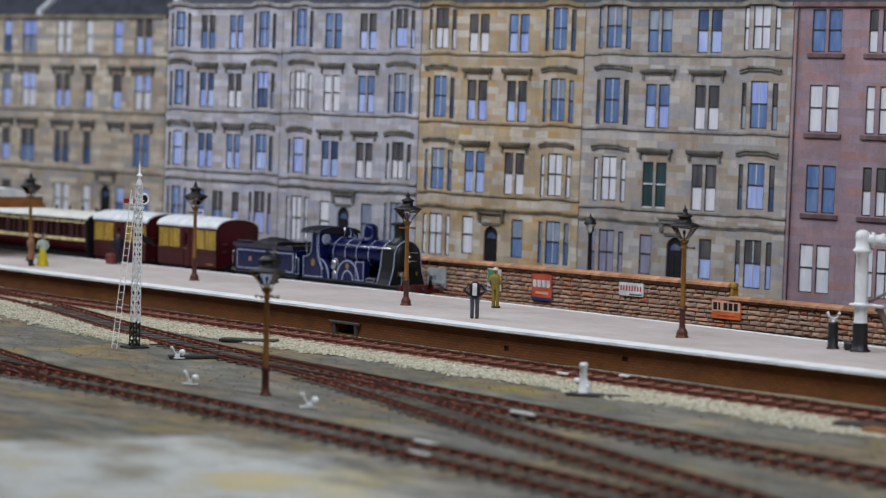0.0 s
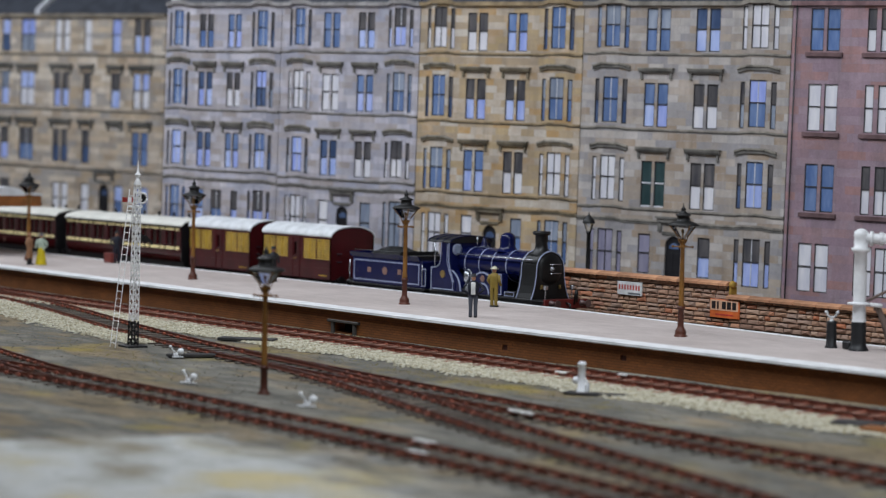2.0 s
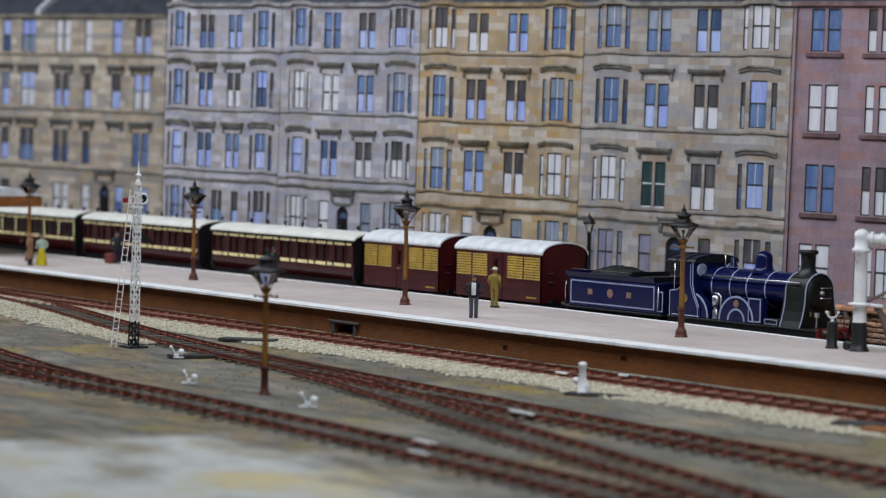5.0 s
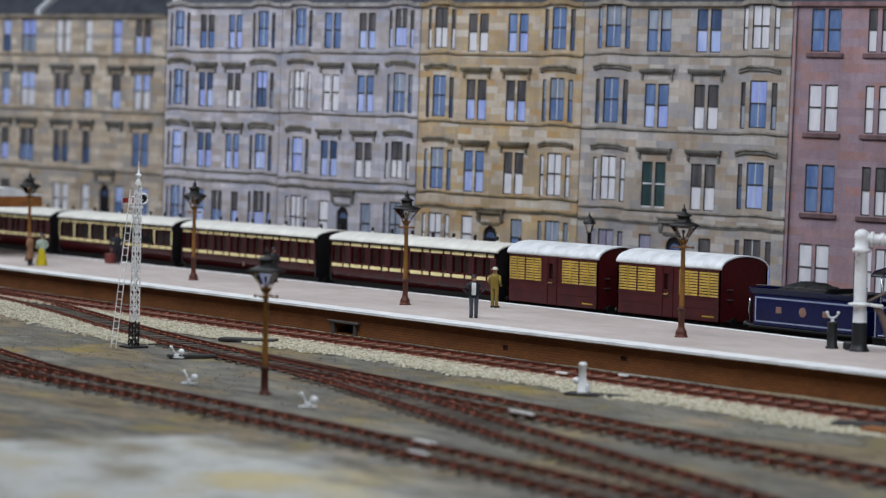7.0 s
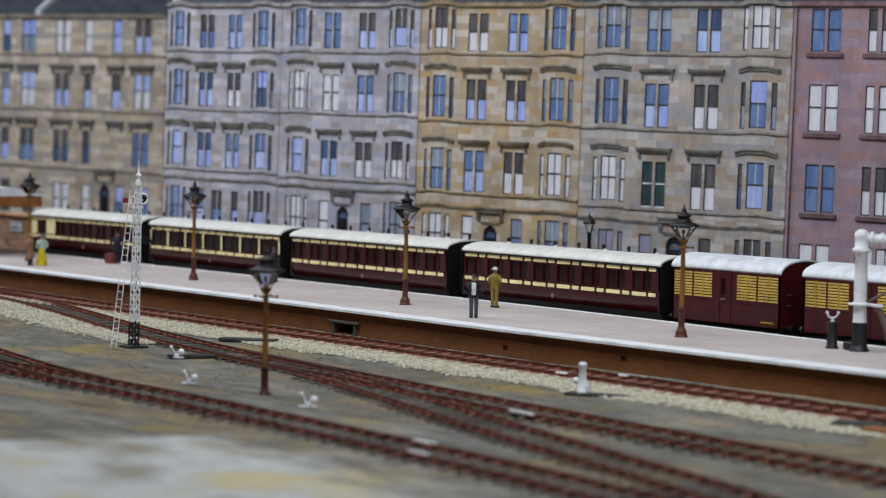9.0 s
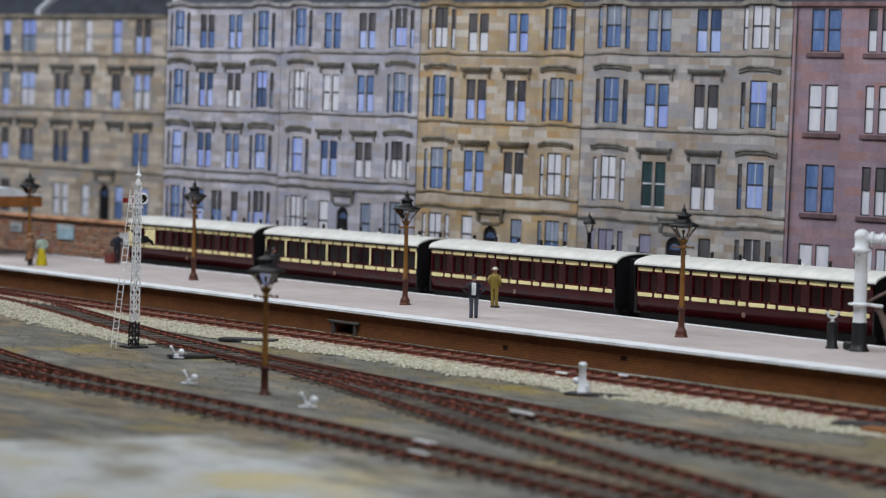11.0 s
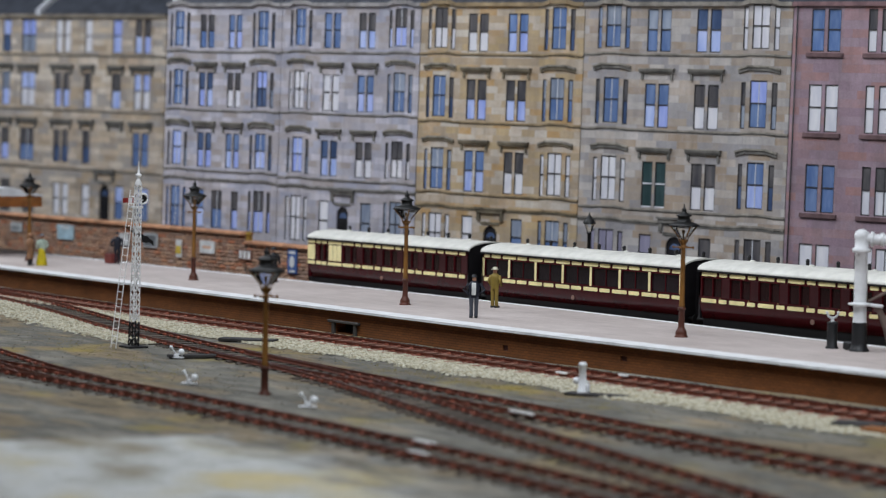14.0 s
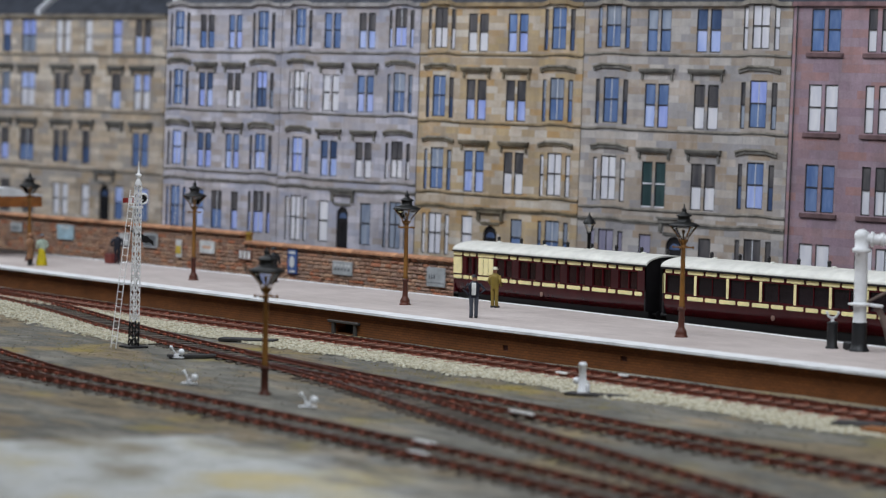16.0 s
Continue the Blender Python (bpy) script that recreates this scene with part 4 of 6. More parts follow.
def platform_lamp():
    root = thing("street_lamp", "ochre and oxide-red cast lamp post with black-roofed lantern", "street lamp", group="lamps of the station")
    part("base", G().lathe([(0.25, 0), (0.25, 0.05), (0.2, 0.08), (0.22, 0.14), (0.2, 0.24), (0.14, 0.32), (0.118, 0.4), (0.11, 1.0), (0.15, 1.02), (0.15, 1.1), (0.115, 1.13)], 14), LAMP_RED, root, "oxide-red fluted base")
    part("column", G().lathe([(0.105, 1.13), (0.12, 1.2), (0.1, 1.26), (0.08, 3.3), (0.13, 3.34), (0.09, 3.38), (0.09, 3.52), (0.16, 3.56), (0.16, 3.6), (0.08, 3.64)], 12), LAMP_TAN, root, "ochre tapered column")
    part("ladder_bar", G().tube([(-0.36, 0, 3.34), (0.36, 0, 3.34)], 0.028).tube([(0, -0.36, 3.34), (0, 0.36, 3.34)], 0.028).sphere((-0.38, 0, 3.34), 0.05).sphere((0.38, 0, 3.34), 0.05).sphere((0, 0.38, 3.34), 0.05).sphere((0, -0.38, 3.34), 0.05), LAMP_TAN, root)
    cr = G()
    for k in range(4):
        a = k * math.pi / 2 + math.pi / 4
        c, s = math.cos(a), math.sin(a)
        cr.tube([(0.08 * c, 0.08 * s, 3.45), (0.17 * c, 0.17 * s, 3.58), (0.2 * c, 0.2 * s, 3.72), (0.56 * c, 0.56 * s, 4.14)], 0.028, 6)
    part("cradle", cr, LAMP_BRASS, root, "ochre bracket frame")
    part("lantern_glass", G().lathe([(0.2, 3.72), (0.53, 4.12)], 4, turn=0.5, smooth=False), GLASS, root, "tapered clear lantern panes")
    part("lantern_roof", G().lathe([(0.6, 4.12), (0.62, 4.15), (0.46, 4.23), (0.27, 4.29), (0.24, 4.31), (0.23, 4.47), (0.31, 4.5), (0.28, 4.54), (0.13, 4.6), (0.07, 4.68), (0.11, 4.73), (0.04, 4.8), (0.01, 4.95)], 12), LAMP_BLACK, root, "sooty black lantern roof with finial")
    part("burner", G().lathe([(0.03, 3.64), (0.03, 3.85), (0.06, 3.87), (0.06, 3.98), (0.02, 4.02)], 8), LAMP_BRASS, root)
    return root


lamp = platform_lamp()
lamp.matrix_basis = P(0, 0, PZ, 0, 0, 20)
for x, turn in ((17.64, 30), (-17.9, 12), (-35.7, 24), (-53.5, 20)):
    copy_thing(lamp, P(x, 0, PZ, 0, 0, turn))
tagged(copy_thing(lamp, P(19.51, -19.36, -0.25, 0, 0, 35)), "ochre lamp post with sooty lantern in the goods yard")

# dark lamp in the street behind the wall
root = thing("street_lamp", "black cast-iron street lamp behind the stone wall", "street lamp", P(-0.9, 11.0, 0.62))
part("column", G().lathe([(0.2, 0), (0.2, 0.5), (0.12, 0.6), (0.08, 3.3), (0.12, 3.34), (0.07, 3.4)], 10), LAMP_BLACK, root)
part("cradle", G().tube([(0.04, 0, 3.2), (0.14, 0, 3.4), (0.22, 0, 3.7)], 0.03).tube([(-0.04, 0, 3.2), (-0.14, 0, 3.4), (-0.22, 0, 3.7)], 0.03), LAMP_BLACK, root)
part("lantern_glass", G().lathe([(0.12, 3.42), (0.24, 3.8)], 6, smooth=False), GLASS, root)
part("lantern_roof", G().lathe([(0.3, 3.78), (0.29, 3.86), (0.22, 4.0), (0.1, 4.12), (0.03, 4.2), (0.02, 4.3)], 10), LAMP_BLACK, root)

# ---- signal ----
SIG_WHITE = paint("white_signal_paint", srgb(250, 250, 250), 0.5, 0.08)
SIG_BLACK = paint("black_signal_paint", srgb(28, 28, 30), 0.5, 0.2)
SIG_RED = paint("red_signal_paint", srgb(150, 40, 36), 0.5, 0.15)
sig = thing("railway_signal", "white lattice semaphore signal with black base and ladder", "signal", P(3.45, -15.15, 0.0, -0.7, 0.5, 0))


def lattice(z0, z1, r0, r1, steps, bar):
    g = G()
    at = lambda z: r0 + (r1 - r0) * (z / 6.2)
    for sx in (-1, 1):
        for sy in (-1, 1):
            g.tube([(sx * at(z0), sy * at(z0), z0), (sx * at(z1), sy * at(z1), z1)], bar * 1.4, 4)
    h = (z1 - z0) / steps
    for k in range(steps):
        a, b = z0 + k * h, z0 + (k + 1) * h
        ra, rb = at(a), at(b)
        for s in (-1, 1):
            g.tube([(-ra, s * ra, a), (rb, s * rb, b)], bar, 4).tube([(ra, s * ra, a), (-rb, s * rb, b)], bar, 4)
            g.tube([(s * ra, -ra, a), (s * rb, rb, b)], bar, 4).tube([(s * ra, ra, a), (s * rb, -rb, b)], bar, 4)
    return g


part("lattice_base", lattice(0.05, 0.98, 0.14, 0.095, 3, 0.022), SIG_BLACK, sig, "black-painted foot of the lattice")
part("lattice_post", lattice(0.98, 6.15, 0.14, 0.095, 14, 0.0165), SIG_WHITE, sig, "white lattice post")
part("foot_plate", G().box(-0.42, 0.42, -0.42, 0.42, -0.05, 0.06, 0.02), SIG_BLACK, sig)
part("finial", G().lathe([(0.13, 6.15), (0.15, 6.2), (0.08, 6.38), (0.06, 6.46), (0.12, 6.53), (0.12, 6.57), (0.05, 6.64), (0.03, 6.8), (0.01, 7.1)], 10), SIG_WHITE, sig, "white pointed finial")
arm = part("arm", G().box(-0.2, -0.16, -0.54, 0.02, 5.5, 5.68, 0.01), SIG_RED, sig, "red arm with white stripe")
part("stripe", G().box(-0.21, -0.15, -0.32, -0.16, 5.495, 5.685), SIG_WHITE, arm, "white stripe")
spec = G()
spec.tube([(-0.18, 0.32 + 0.19 * math.cos(t * math.pi / 9), 5.66 + 0.19 * math.sin(t * math.pi / 9)) for t in range(19)], 0.045, 6)
spec.tube([(-0.18, 0.05, 5.62), (-0.18, 0.32, 5.6)], 0.03, 6)
ring = part("spectacle", spec, SIG_WHITE, sig, "white spectacle ring")
part("lens", G().lathe([(0.17, -0.015), (0.17, 0.015)], 16, (-0.18, 0.32, 5.66), "x"), SIG_BLACK, ring, "dark lens")
part("crosspiece", G().box(-0.24, 0.0, -0.25, 0.25, 5.3, 5.38, 0.01), SIG_WHITE, sig)
part("lower_arm", G().prism([(-0.35, 4.52), (-0.25, 4.5), (0.1, 4.22), (0.75, 3.95), (0.85, 3.85), (0.82, 4.05), (0.15, 4.4)], -0.24, -0.2, "x").lathe([(0.14, -0.05), (0.14, 0.05)], 10, (-0.22, 0.5, 4.1), "x"), SIG_BLACK, sig, "black lowered arm with round weight")
part("control_rod", G().tube([(-0.22, 0.1, 4.2), (-0.18, 0.2, 5.4)], 0.014, 4).tube([(-0.22, 0.12, 0.1), (-0.22, 0.1, 4.2)], 0.014, 4), SIG_WHITE, sig)
lad = thing("ladder", "thin white metal ladder leaning on the signal post", "ladder", P(3.5, -15.2, 0.0, -0.7, 0.5, 0))
for sx in (-0.2, 0.2):
    part("stile", G().tube([(sx, -0.85, 0), (sx, -0.2, 6.0)], 0.018, 4), SIG_WHITE, lad)
for k in range(21):
    t = (k + 0.6) / 21.5
    part("rung", G().tube([(-0.2, -0.85 + 0.65 * t, 6.0 * t), (0.2, -0.85 + 0.65 * t, 6.0 * t)], 0.012, 4), SIG_WHITE, lad)

# ---- water crane and fire devil ----
CR_WHITE = paint("white_crane_paint", srgb(222, 223, 224), 0.4, 0.1, 6)
CR_BLACK = paint("black_crane_paint", srgb(30, 31, 33), 0.45, 0.2, 6)
HOSE = paint("grey_brown_leather_hose", srgb(116, 100, 92), 0.7, 0.25, 6)
crane = thing("water_crane", "white and black station water crane with swung arm", "water crane", P(24.75, 1.96, PZ))
part("base", G().lathe([(0.36, 0), (0.36, 0.06), (0.3, 0.12), (0.27, 0.3), (0.26, 0.95), (0.25, 1.02)], 16).box(-0.62, -0.2, -0.22, 0.1, 0.02, 0.32, 0.06), CR_BLACK, crane, "black cast base")
part("column", G().lathe([(0.26, 1.02), (0.235, 1.1), (0.225, 1.7), (0.23, 2.6), (0.22, 3.45), (0.32, 3.5), (0.34, 3.6), (0.25, 3.66), (0.24, 3.95), (0.27, 4.05), (0.24, 4.2), (0.12, 4.28), (0.03, 4.3)], 18), CR_WHITE, crane, "white iron column")
part("collar", G().lathe([(0.24, 1.6), (0.42, 1.63), (0.42, 1.69), (0.24, 1.72)], 16).tube([(0.2, 0.1, 1.66), (0.75, 0.35, 1.62)], 0.07, 6), CR_WHITE, crane, "white collar ring")
ARM = Vector((0.75, 0.66, 0)).normalized()
part("arm", G().tube([tuple(ARM * d + Vector((0, 0, 3.95))) for d in (0.1, 0.35, 0.36, 0.7, 0.71, 3.4)], 0.19, 12).tube([tuple(ARM * d + Vector((0, 0, 3.95))) for d in (0.3, 0.42)], 0.27, 12).tube([tuple(ARM * d + Vector((0, 0, 3.95))) for d in (0.64, 0.78)], 0.24, 12), CR_WHITE, crane, "white horizontal arm pipe")
part("hose", G().tube([tuple(ARM * (0.5 + 0.07 * k) + Vector((0, 0, 1.55 - 0.012 * k * k * (1.6 if k > 2 else 1)))) for k in range(11)], 0.12, 8), HOSE, crane, "hanging leather hose")
part("brace", G().tube([tuple(ARM * 0.25 + Vector((0, 0, 1.75))), tuple(ARM * 1.6 + Vector((0, 0, 2.5)))], 0.06, 6), HOSE, crane)
devil = thing("fire_devil", "black iron post with white forked top beside water crane", "post", P(23.52, 1.88, PZ))
part("post", G().lathe([(0.23, 0), (0.23, 0.05), (0.19, 0.1), (0.18, 0.86), (0.2, 0.92), (0.12, 0.97)], 14), CR_BLACK, devil)
part("fork", G().tube([(-0.13, -0.13, 1.26), (-0.11, -0.11, 1.16), (-0.05, -0.05, 1.1), (0.05, 0.05, 1.1), (0.11, 0.11, 1.16), (0.13, 0.13, 1.26)], 0.04, 8).lathe([(0.09, 0.97), (0.05, 1.02), (0.07, 1.1)], 8).sphere((-0.14, -0.14, 1.27), 0.06).sphere((0.14, 0.14, 1.27), 0.06), CR_WHITE, devil, "white forked top")

# ---- canopy at the platform's far end ----
CAN_BROWN = paint("brown_valance_paint", srgb(138, 84, 36), 0.55, 0.2, 5)
can = thing("platform_canopy", "brown timber platform canopy with pale roof", "canopy", P(-40.6, -0.9, 0))
part("roof", G().prism([(-0.25, 4.42), (4.2, 4.42), (4.2, 4.5), (2.0, 4.95), (-0.25, 4.58)], -34, 0.1, "x"), paint("pale_canopy_roof", srgb(206, 208, 210), 0.6, 0.1), can, "pale roof")
part("valance", G().box(-34, 0.0, -0.2, -0.06, 3.8, 4.42, 0.01), CAN_BROWN, can, "brown front valance")
part("valance", G().box(-0.06, 0.06, -0.06, 4.1, 3.8, 4.42, 0.01), CAN_BROWN, can)
for x in (-9.5, -19.0, -28.5):
    part("post", G().lathe([(0.2, 1.0), (0.2, 1.2), (0.11, 1.3), (0.1, 4.0), (0.18, 4.42)], 10, (x, 2.0, 0)), CAN_BROWN, can)

# ---- the train ----
TRACK_Y, RAIL_Z = 6.73, 0.117
MAROON = paint("deep_maroon_coach_paint", srgb(64, 9, 15), 0.22, 0.15, 5, spec=0.3)
MAROON_VAN = paint("maroon_van_paint", srgb(66, 12, 16), 0.35, 0.18, 5)
PLUM = paint("brown_red_pillar_paint", srgb(56, 16, 20), 0.3, 0.2, 5)
CREAM = paint("cream_panel_paint", srgb(244, 230, 172), 0.4, 0.1, 6)
CREAM_ROOF = paint("cream_white_roof_paint", srgb(224, 222, 213), 0.55, 0.1, 3)
WHITE_ROOF = paint("white_van_roof_paint", srgb(220, 223, 226), 0.6, 0.14, 3)
OCHRE = paint("ochre_louvre_paint", srgb(176, 142, 44), 0.5, 0.2, 6)
BLACK = paint("black_underframe", srgb(17, 16, 17), 0.5, 0.25, 6)
COACH_BLACK = paint("black_coach_end", srgb(22, 20, 22), 0.4, 0.25, 4)
BLUE = paint("deep_blue_engine_paint", srgb(12, 19, 64), 0.2, 0.12, 5, spec=0.28)
LINING = paint("pale_grey_lining", srgb(150, 158, 186), 0.45, 0.1, 6)
SMOKE = paint("black_smokebox_paint", srgb(17, 18, 19), 0.42, 0.25, 6)
STEEL = paint("polished_steel", srgb(188, 190, 196), 0.25, 0.1, 6, metal=0.9)
BUFFER = paint("worn_dark_buffer_steel", srgb(96, 78, 76), 0.4, 0.25, 6, metal=0.3)
BEAM_RED = paint("red_buffer_beam", srgb(100, 34, 30), 0.45, 0.2, 6)
COAL = paint("coal", srgb(15, 15, 16), 0.7, 0.4, 14, bump=0.6)
BRASS = paint("dull_brass", srgb(160, 136, 84), 0.35, 0.2, 6, metal=0.7)
CREST = paint("gold_crest", srgb(136, 104, 92), 0.5, 0.2, 6)


def coach_glass(name, tone):
    m = Mat(name, 0.12, 0, 0.5)
    n = m.noise(1.4, 3, 0.6, stretch=(1.5, 1, 1))
    info = m.add("ShaderNodeObjectInfo")
    c = m.ramp(n, [(0.35, tuple(x * 0.5 for x in tone[:3]) + (1,)), (0.7, tone)])
    c = m.mix(c, m.ramp(info.outputs["Random"], [(0, grey(0.3)), (1, grey(0.62))]), 0.8, "OVERLAY")
    return m.colour(c)


PANE_RED = coach_glass("dark_red_lit_window", srgb(44, 20, 22))
PANE_BLUE = coach_glass("dark_window_with_blue_seat", srgb(34, 27, 31))


def wheelset(parent, x, r, gauge=GAUGE):
    g = G()
    for s in (-1, 1):
        y = s * gauge / 2
        g.lathe([(r * 0.55, y - 0.04), (r + 0.03, y - s * 0.06), (r, y - 0.05 * s), (r, y + 0.06 * s), (r * 0.85, y + 0.065 * s)][:: (1 if s > 0 else -1)], 18, axis="y")
        for k in range(8):
            a = k * math.pi / 4
            g.tube([(0.1 * math.cos(a), y, 0.1 * math.sin(a)), (r * 0.9 * math.cos(a), y, r * 0.9 * math.sin(a))], 0.035, 4)
    g.tube([(0, -gauge / 2 - 0.1, 0), (0, gauge / 2 + 0.1, 0)], 0.08, 8)
    ob = part("wheelset", g, BLACK, parent, at=P(x, 0, r))
    WHEELS.append((ob, x, r))
    return ob


WHEELS, TRAIN = [], []


def roof_poly(w, z0, rise, over=0.06, n=12, thick=0.06):
    """Outline of a thin arched roof sheet."""
    r = w / 2 + over
    out = [(r * math.cos(math.pi * k / n), z0 + 0.04 + rise * math.sin(math.pi * k / n)) for k in range(n + 1)]
    return out + [(y * (r - 0.04) / r, z - thick) for y, z in reversed(out)]


def tumble(z):
    """How far a coach's side curves in below the waist."""
    return 0.17 * max(0.0, (1.72 - z) / 0.62) ** 2


def shell(parent, x0, x1, w, z0, z1, holes, mat, tuck=False):
    """Body: near side with window openings, far side, floor, and ends."""
    g = G()
    if tuck:
        facet(g, (x0, -w / 2), (x1, -w / 2), z0, z1, holes, 0.09, 0.12, (1.2, 1.3, 1.4, 1.5, 1.6, 1.7))
        g.v = [(x, y + tumble(z), z) for x, y, z in g.v]
    else:
        facet(g, (x0, -w / 2), (x1, -w / 2), z0, z1, holes, 0.09, 0.12)
    part("side", g.weld(), mat, parent, "near side")
    part("far_side", G().box(x0, x1, w / 2 - 0.1, w / 2, z0, z1), mat, parent)
    part("floor", G().box(x0 + 0.1, x1 - 0.1, -w / 2 + 0.32, w / 2 - 0.11, z0, z0 + 0.1), BLACK, parent)


def end_panel(parent, x0, x1, w, z0, z1, rise, mat, name="end"):
    pts = [(-w / 2, z0), (w / 2, z0)] + [(w / 2 * math.cos(math.pi * k / 10), z1 + rise * math.sin(math.pi * k / 10)) for k in range(11)]
    part(name, G().prism(pts, x0, x1, "x"), mat, parent)


def slab(parent, name, x0, x1, z0, z1, y0, y1, mat, c=0.02, label=""):
    return part(name, G().box(x0, x1, y0, y1, z0, z1, c), mat, parent, label)


def bogie(parent, x):
    g = G()
    for s in (-1, 1):
        g.box(x - 1.5, x + 1.5, s * 0.95 - 0.06, s * 0.95 + 0.06, 0.42, 0.62, 0.02)
        for k in (-1.0, 1.0):
            g.box(x + k - 0.16, x + k + 0.16, s * 1.0 - 0.1, s * 1.0 + 0.1, 0.3, 0.62, 0.02)
    g.box(x - 0.25, x + 0.25, -0.95, 0.95, 0.55, 0.85, 0.02)
    part("bogie_frame", g, BLACK, parent)
    for k in (-1.0, 1.0):
        wheelset(parent, x + k, 0.48)


def coach(s0, length, style, label):
    """A bogie coach from s0 to s0 + length along the train."""
    root = thing("railway_coach", label, "coach", group="coaches of the train")
    TRAIN.append((root, s0))
    w, z0, z1, rise = 2.6, 1.1, 3.0, 0.38
    L = length
    holes, panes, low, high, posts = [], [], [], [], []
    zw0, zw1, za, zb, zc, zd = 1.99, 2.72, 1.74, 1.9, 2.79, 2.93
    x = 0.12
    if style == "saloon":
        n = 7
        p = (L - 0.24) / n
        for k in range(n):
            a = 0.12 + k * p
            holes.append((a + 0.1, a + p - 0.1, zw0, zw1))
            posts.append((a - 0.07, a + 0.07))
            low += [(a + (0.28 if k == 0 else -0.45) - (0.2 if k == 0 else 0), a + 0.47), (a + 0.6, a + p - 0.62)]
        posts += [(0.04, 0.16), (L - 0.16, L - 0.04)]
        low.append((L - 0.6, L - 0.08))
    else:
        x = 0.12 if style == "comp" else 3.05
        n = 8 if style == "comp" else 6
        p = (L - 0.12 - x) / n
        for k in range(n):
            a = x + k * p
            holes += [(a + 0.06, a + p * 0.4, zw0, zw1), (a + p * 0.43, a + p * 0.74, zw0, zw1)]
            low += [(a + 0.05, a + p * 0.57), (a + p * 0.66, a + p * 0.93)]
        if style == "brake":
            holes += [(0.95, 1.35, zw0, zw1), (1.45, 1.75, zw0, zw1)]
            low += [(0.75, 1.15), (1.25, 1.65), (1.8, 3.0)]
    high = low
    shell(root, 0, L, w, z0, z1, holes, MAROON, True)
    pane_m = PANE_BLUE if style == "saloon" else PANE_RED
    for a, b, c, d in holes:
        part("window_pane", G().box(a, b, -w / 2 + 0.07, -w / 2 + 0.1, c, d), pane_m, root, "dark window pane")
        if style == "saloon":
            part("transom", G().box((a + b) / 2 - 0.02, (a + b) / 2 + 0.02, -w / 2 + 0.04, -w / 2 + 0.07, c, d), MAROON, root)
    for (a, b) in low:
        slab(root, "cream_panel", a, b, za, zb, -w / 2 - 0.022, -w / 2 + 0.01, CREAM, 0.03)
        slab(root, "cream_panel", a, b, zc, zd, -w / 2 - 0.022, -w / 2 + 0.01, CREAM, 0.03)
    for a, b in posts:
        slab(root, "cream_pillar", a, b, zw0 - 0.05, zw1 + 0.04, -w / 2 - 0.02, -w / 2 + 0.01, CREAM, 0.02)
    if style != "saloon":
        for k in range(n):
            a = x + k * p
            slab(root, "pillar", a + p * 0.76, a + p + 0.04, zw0 - 0.04, zw1 + 0.03, -w / 2 - 0.012, -w / 2 + 0.01, PLUM, 0.01)
            part("door_handle", G().sphere((a + p * 0.72, -w / 2 - 0.03, 1.95), 0.03, seg=6, rings=4), BRASS, root)
    part("waist_beading", G().box(0, L, -w / 2 - 0.012, -w / 2 + 0.01, 1.66, 1.69), MAROON, root)
    part("waist_beading", G().box(0, L, -w / 2 - 0.012, -w / 2 + 0.01, 1.94, 1.965), MAROON, root)
    part("crest", G().lathe([(0.11, -0.01), (0.11, 0.01)], 12, (L * 0.48, -w / 2 + 0.035, 1.38), "y"), CREST, root, "small painted crest")
    part("roof", G().prism(roof_poly(w, z1, rise), -0.05, L + 0.05, "x", True), CREAM_ROOF, root, "cream-white arched roof")
    part("gutter", G().box(-0.05, L + 0.05, -w / 2 - 0.085, -w / 2 - 0.02, z1 - 0.05, z1 + 0.02, 0.01), COACH_BLACK, root, "dark cantrail line")
    if style == "brake":
        end_panel(root, 0.0, 0.1, w, z0, z1, rise - 0.05, MAROON)
        # bowed, glazed brake end
        for k, (ya, yb) in enumerate(((-1.3, -0.75), (-0.7, -0.05), (0.0, 0.65), (0.7, 1.25))):
            g = G()
            xo = -0.16 if k in (1, 2) else -0.06
            g.box(xo, 0.05, ya, yb, 1.95, 2.75, 0.03)
            part("end_panel", g, CREAM if k in (0, 3) else PANE_RED, root)
            part("end_panel", G().box(xo, 0.05, ya, yb, 2.79, 2.93, 0.03), CREAM, root)
            part("end_panel", G().box(xo, 0.05, ya, yb, 1.74, 1.9, 0.03), CREAM, root)
        slab(root, "cream_panel", 0.02, 0.62, 1.97, 2.72, -w / 2 - 0.022, -w / 2 + 0.01, CREAM, 0.05, "tall cream corner panel")
        slab(root, "cream_panel", 0.02, 0.62, 1.74, 1.9, -w / 2 - 0.022, -w / 2 + 0.01, CREAM, 0.03)
        slab(root, "cream_panel", 0.02, 0.62, 2.79, 2.93, -w / 2 - 0.022, -w / 2 + 0.01, CREAM, 0.03)
        for k in range(3):
            slab(root, "cream_panel", 1.86 + 0.37 * k, 2.2 + 0.37 * k, 1.97, 2.74, -w / 2 - 0.022, -w / 2 + 0.01, CREAM, 0.02, "upright cream boarding")
    else:
        end_panel(root, 0.0, 0.1, w, z0, z1, rise - 0.05, COACH_BLACK)
    end_panel(root, L - 0.1, L, w, z0, z1, rise - 0.05, COACH_BLACK)
    for e in ((L,) if style == "brake" else (0, L)):
        q = 1 if e else -1
        part("gangway_bellows", G().box(min(e, e + q * 0.42), max(e, e + q * 0.42), -0.6, 0.6, 1.0, 3.2, 0.05), COACH_BLACK, root, "black gangway bellows")
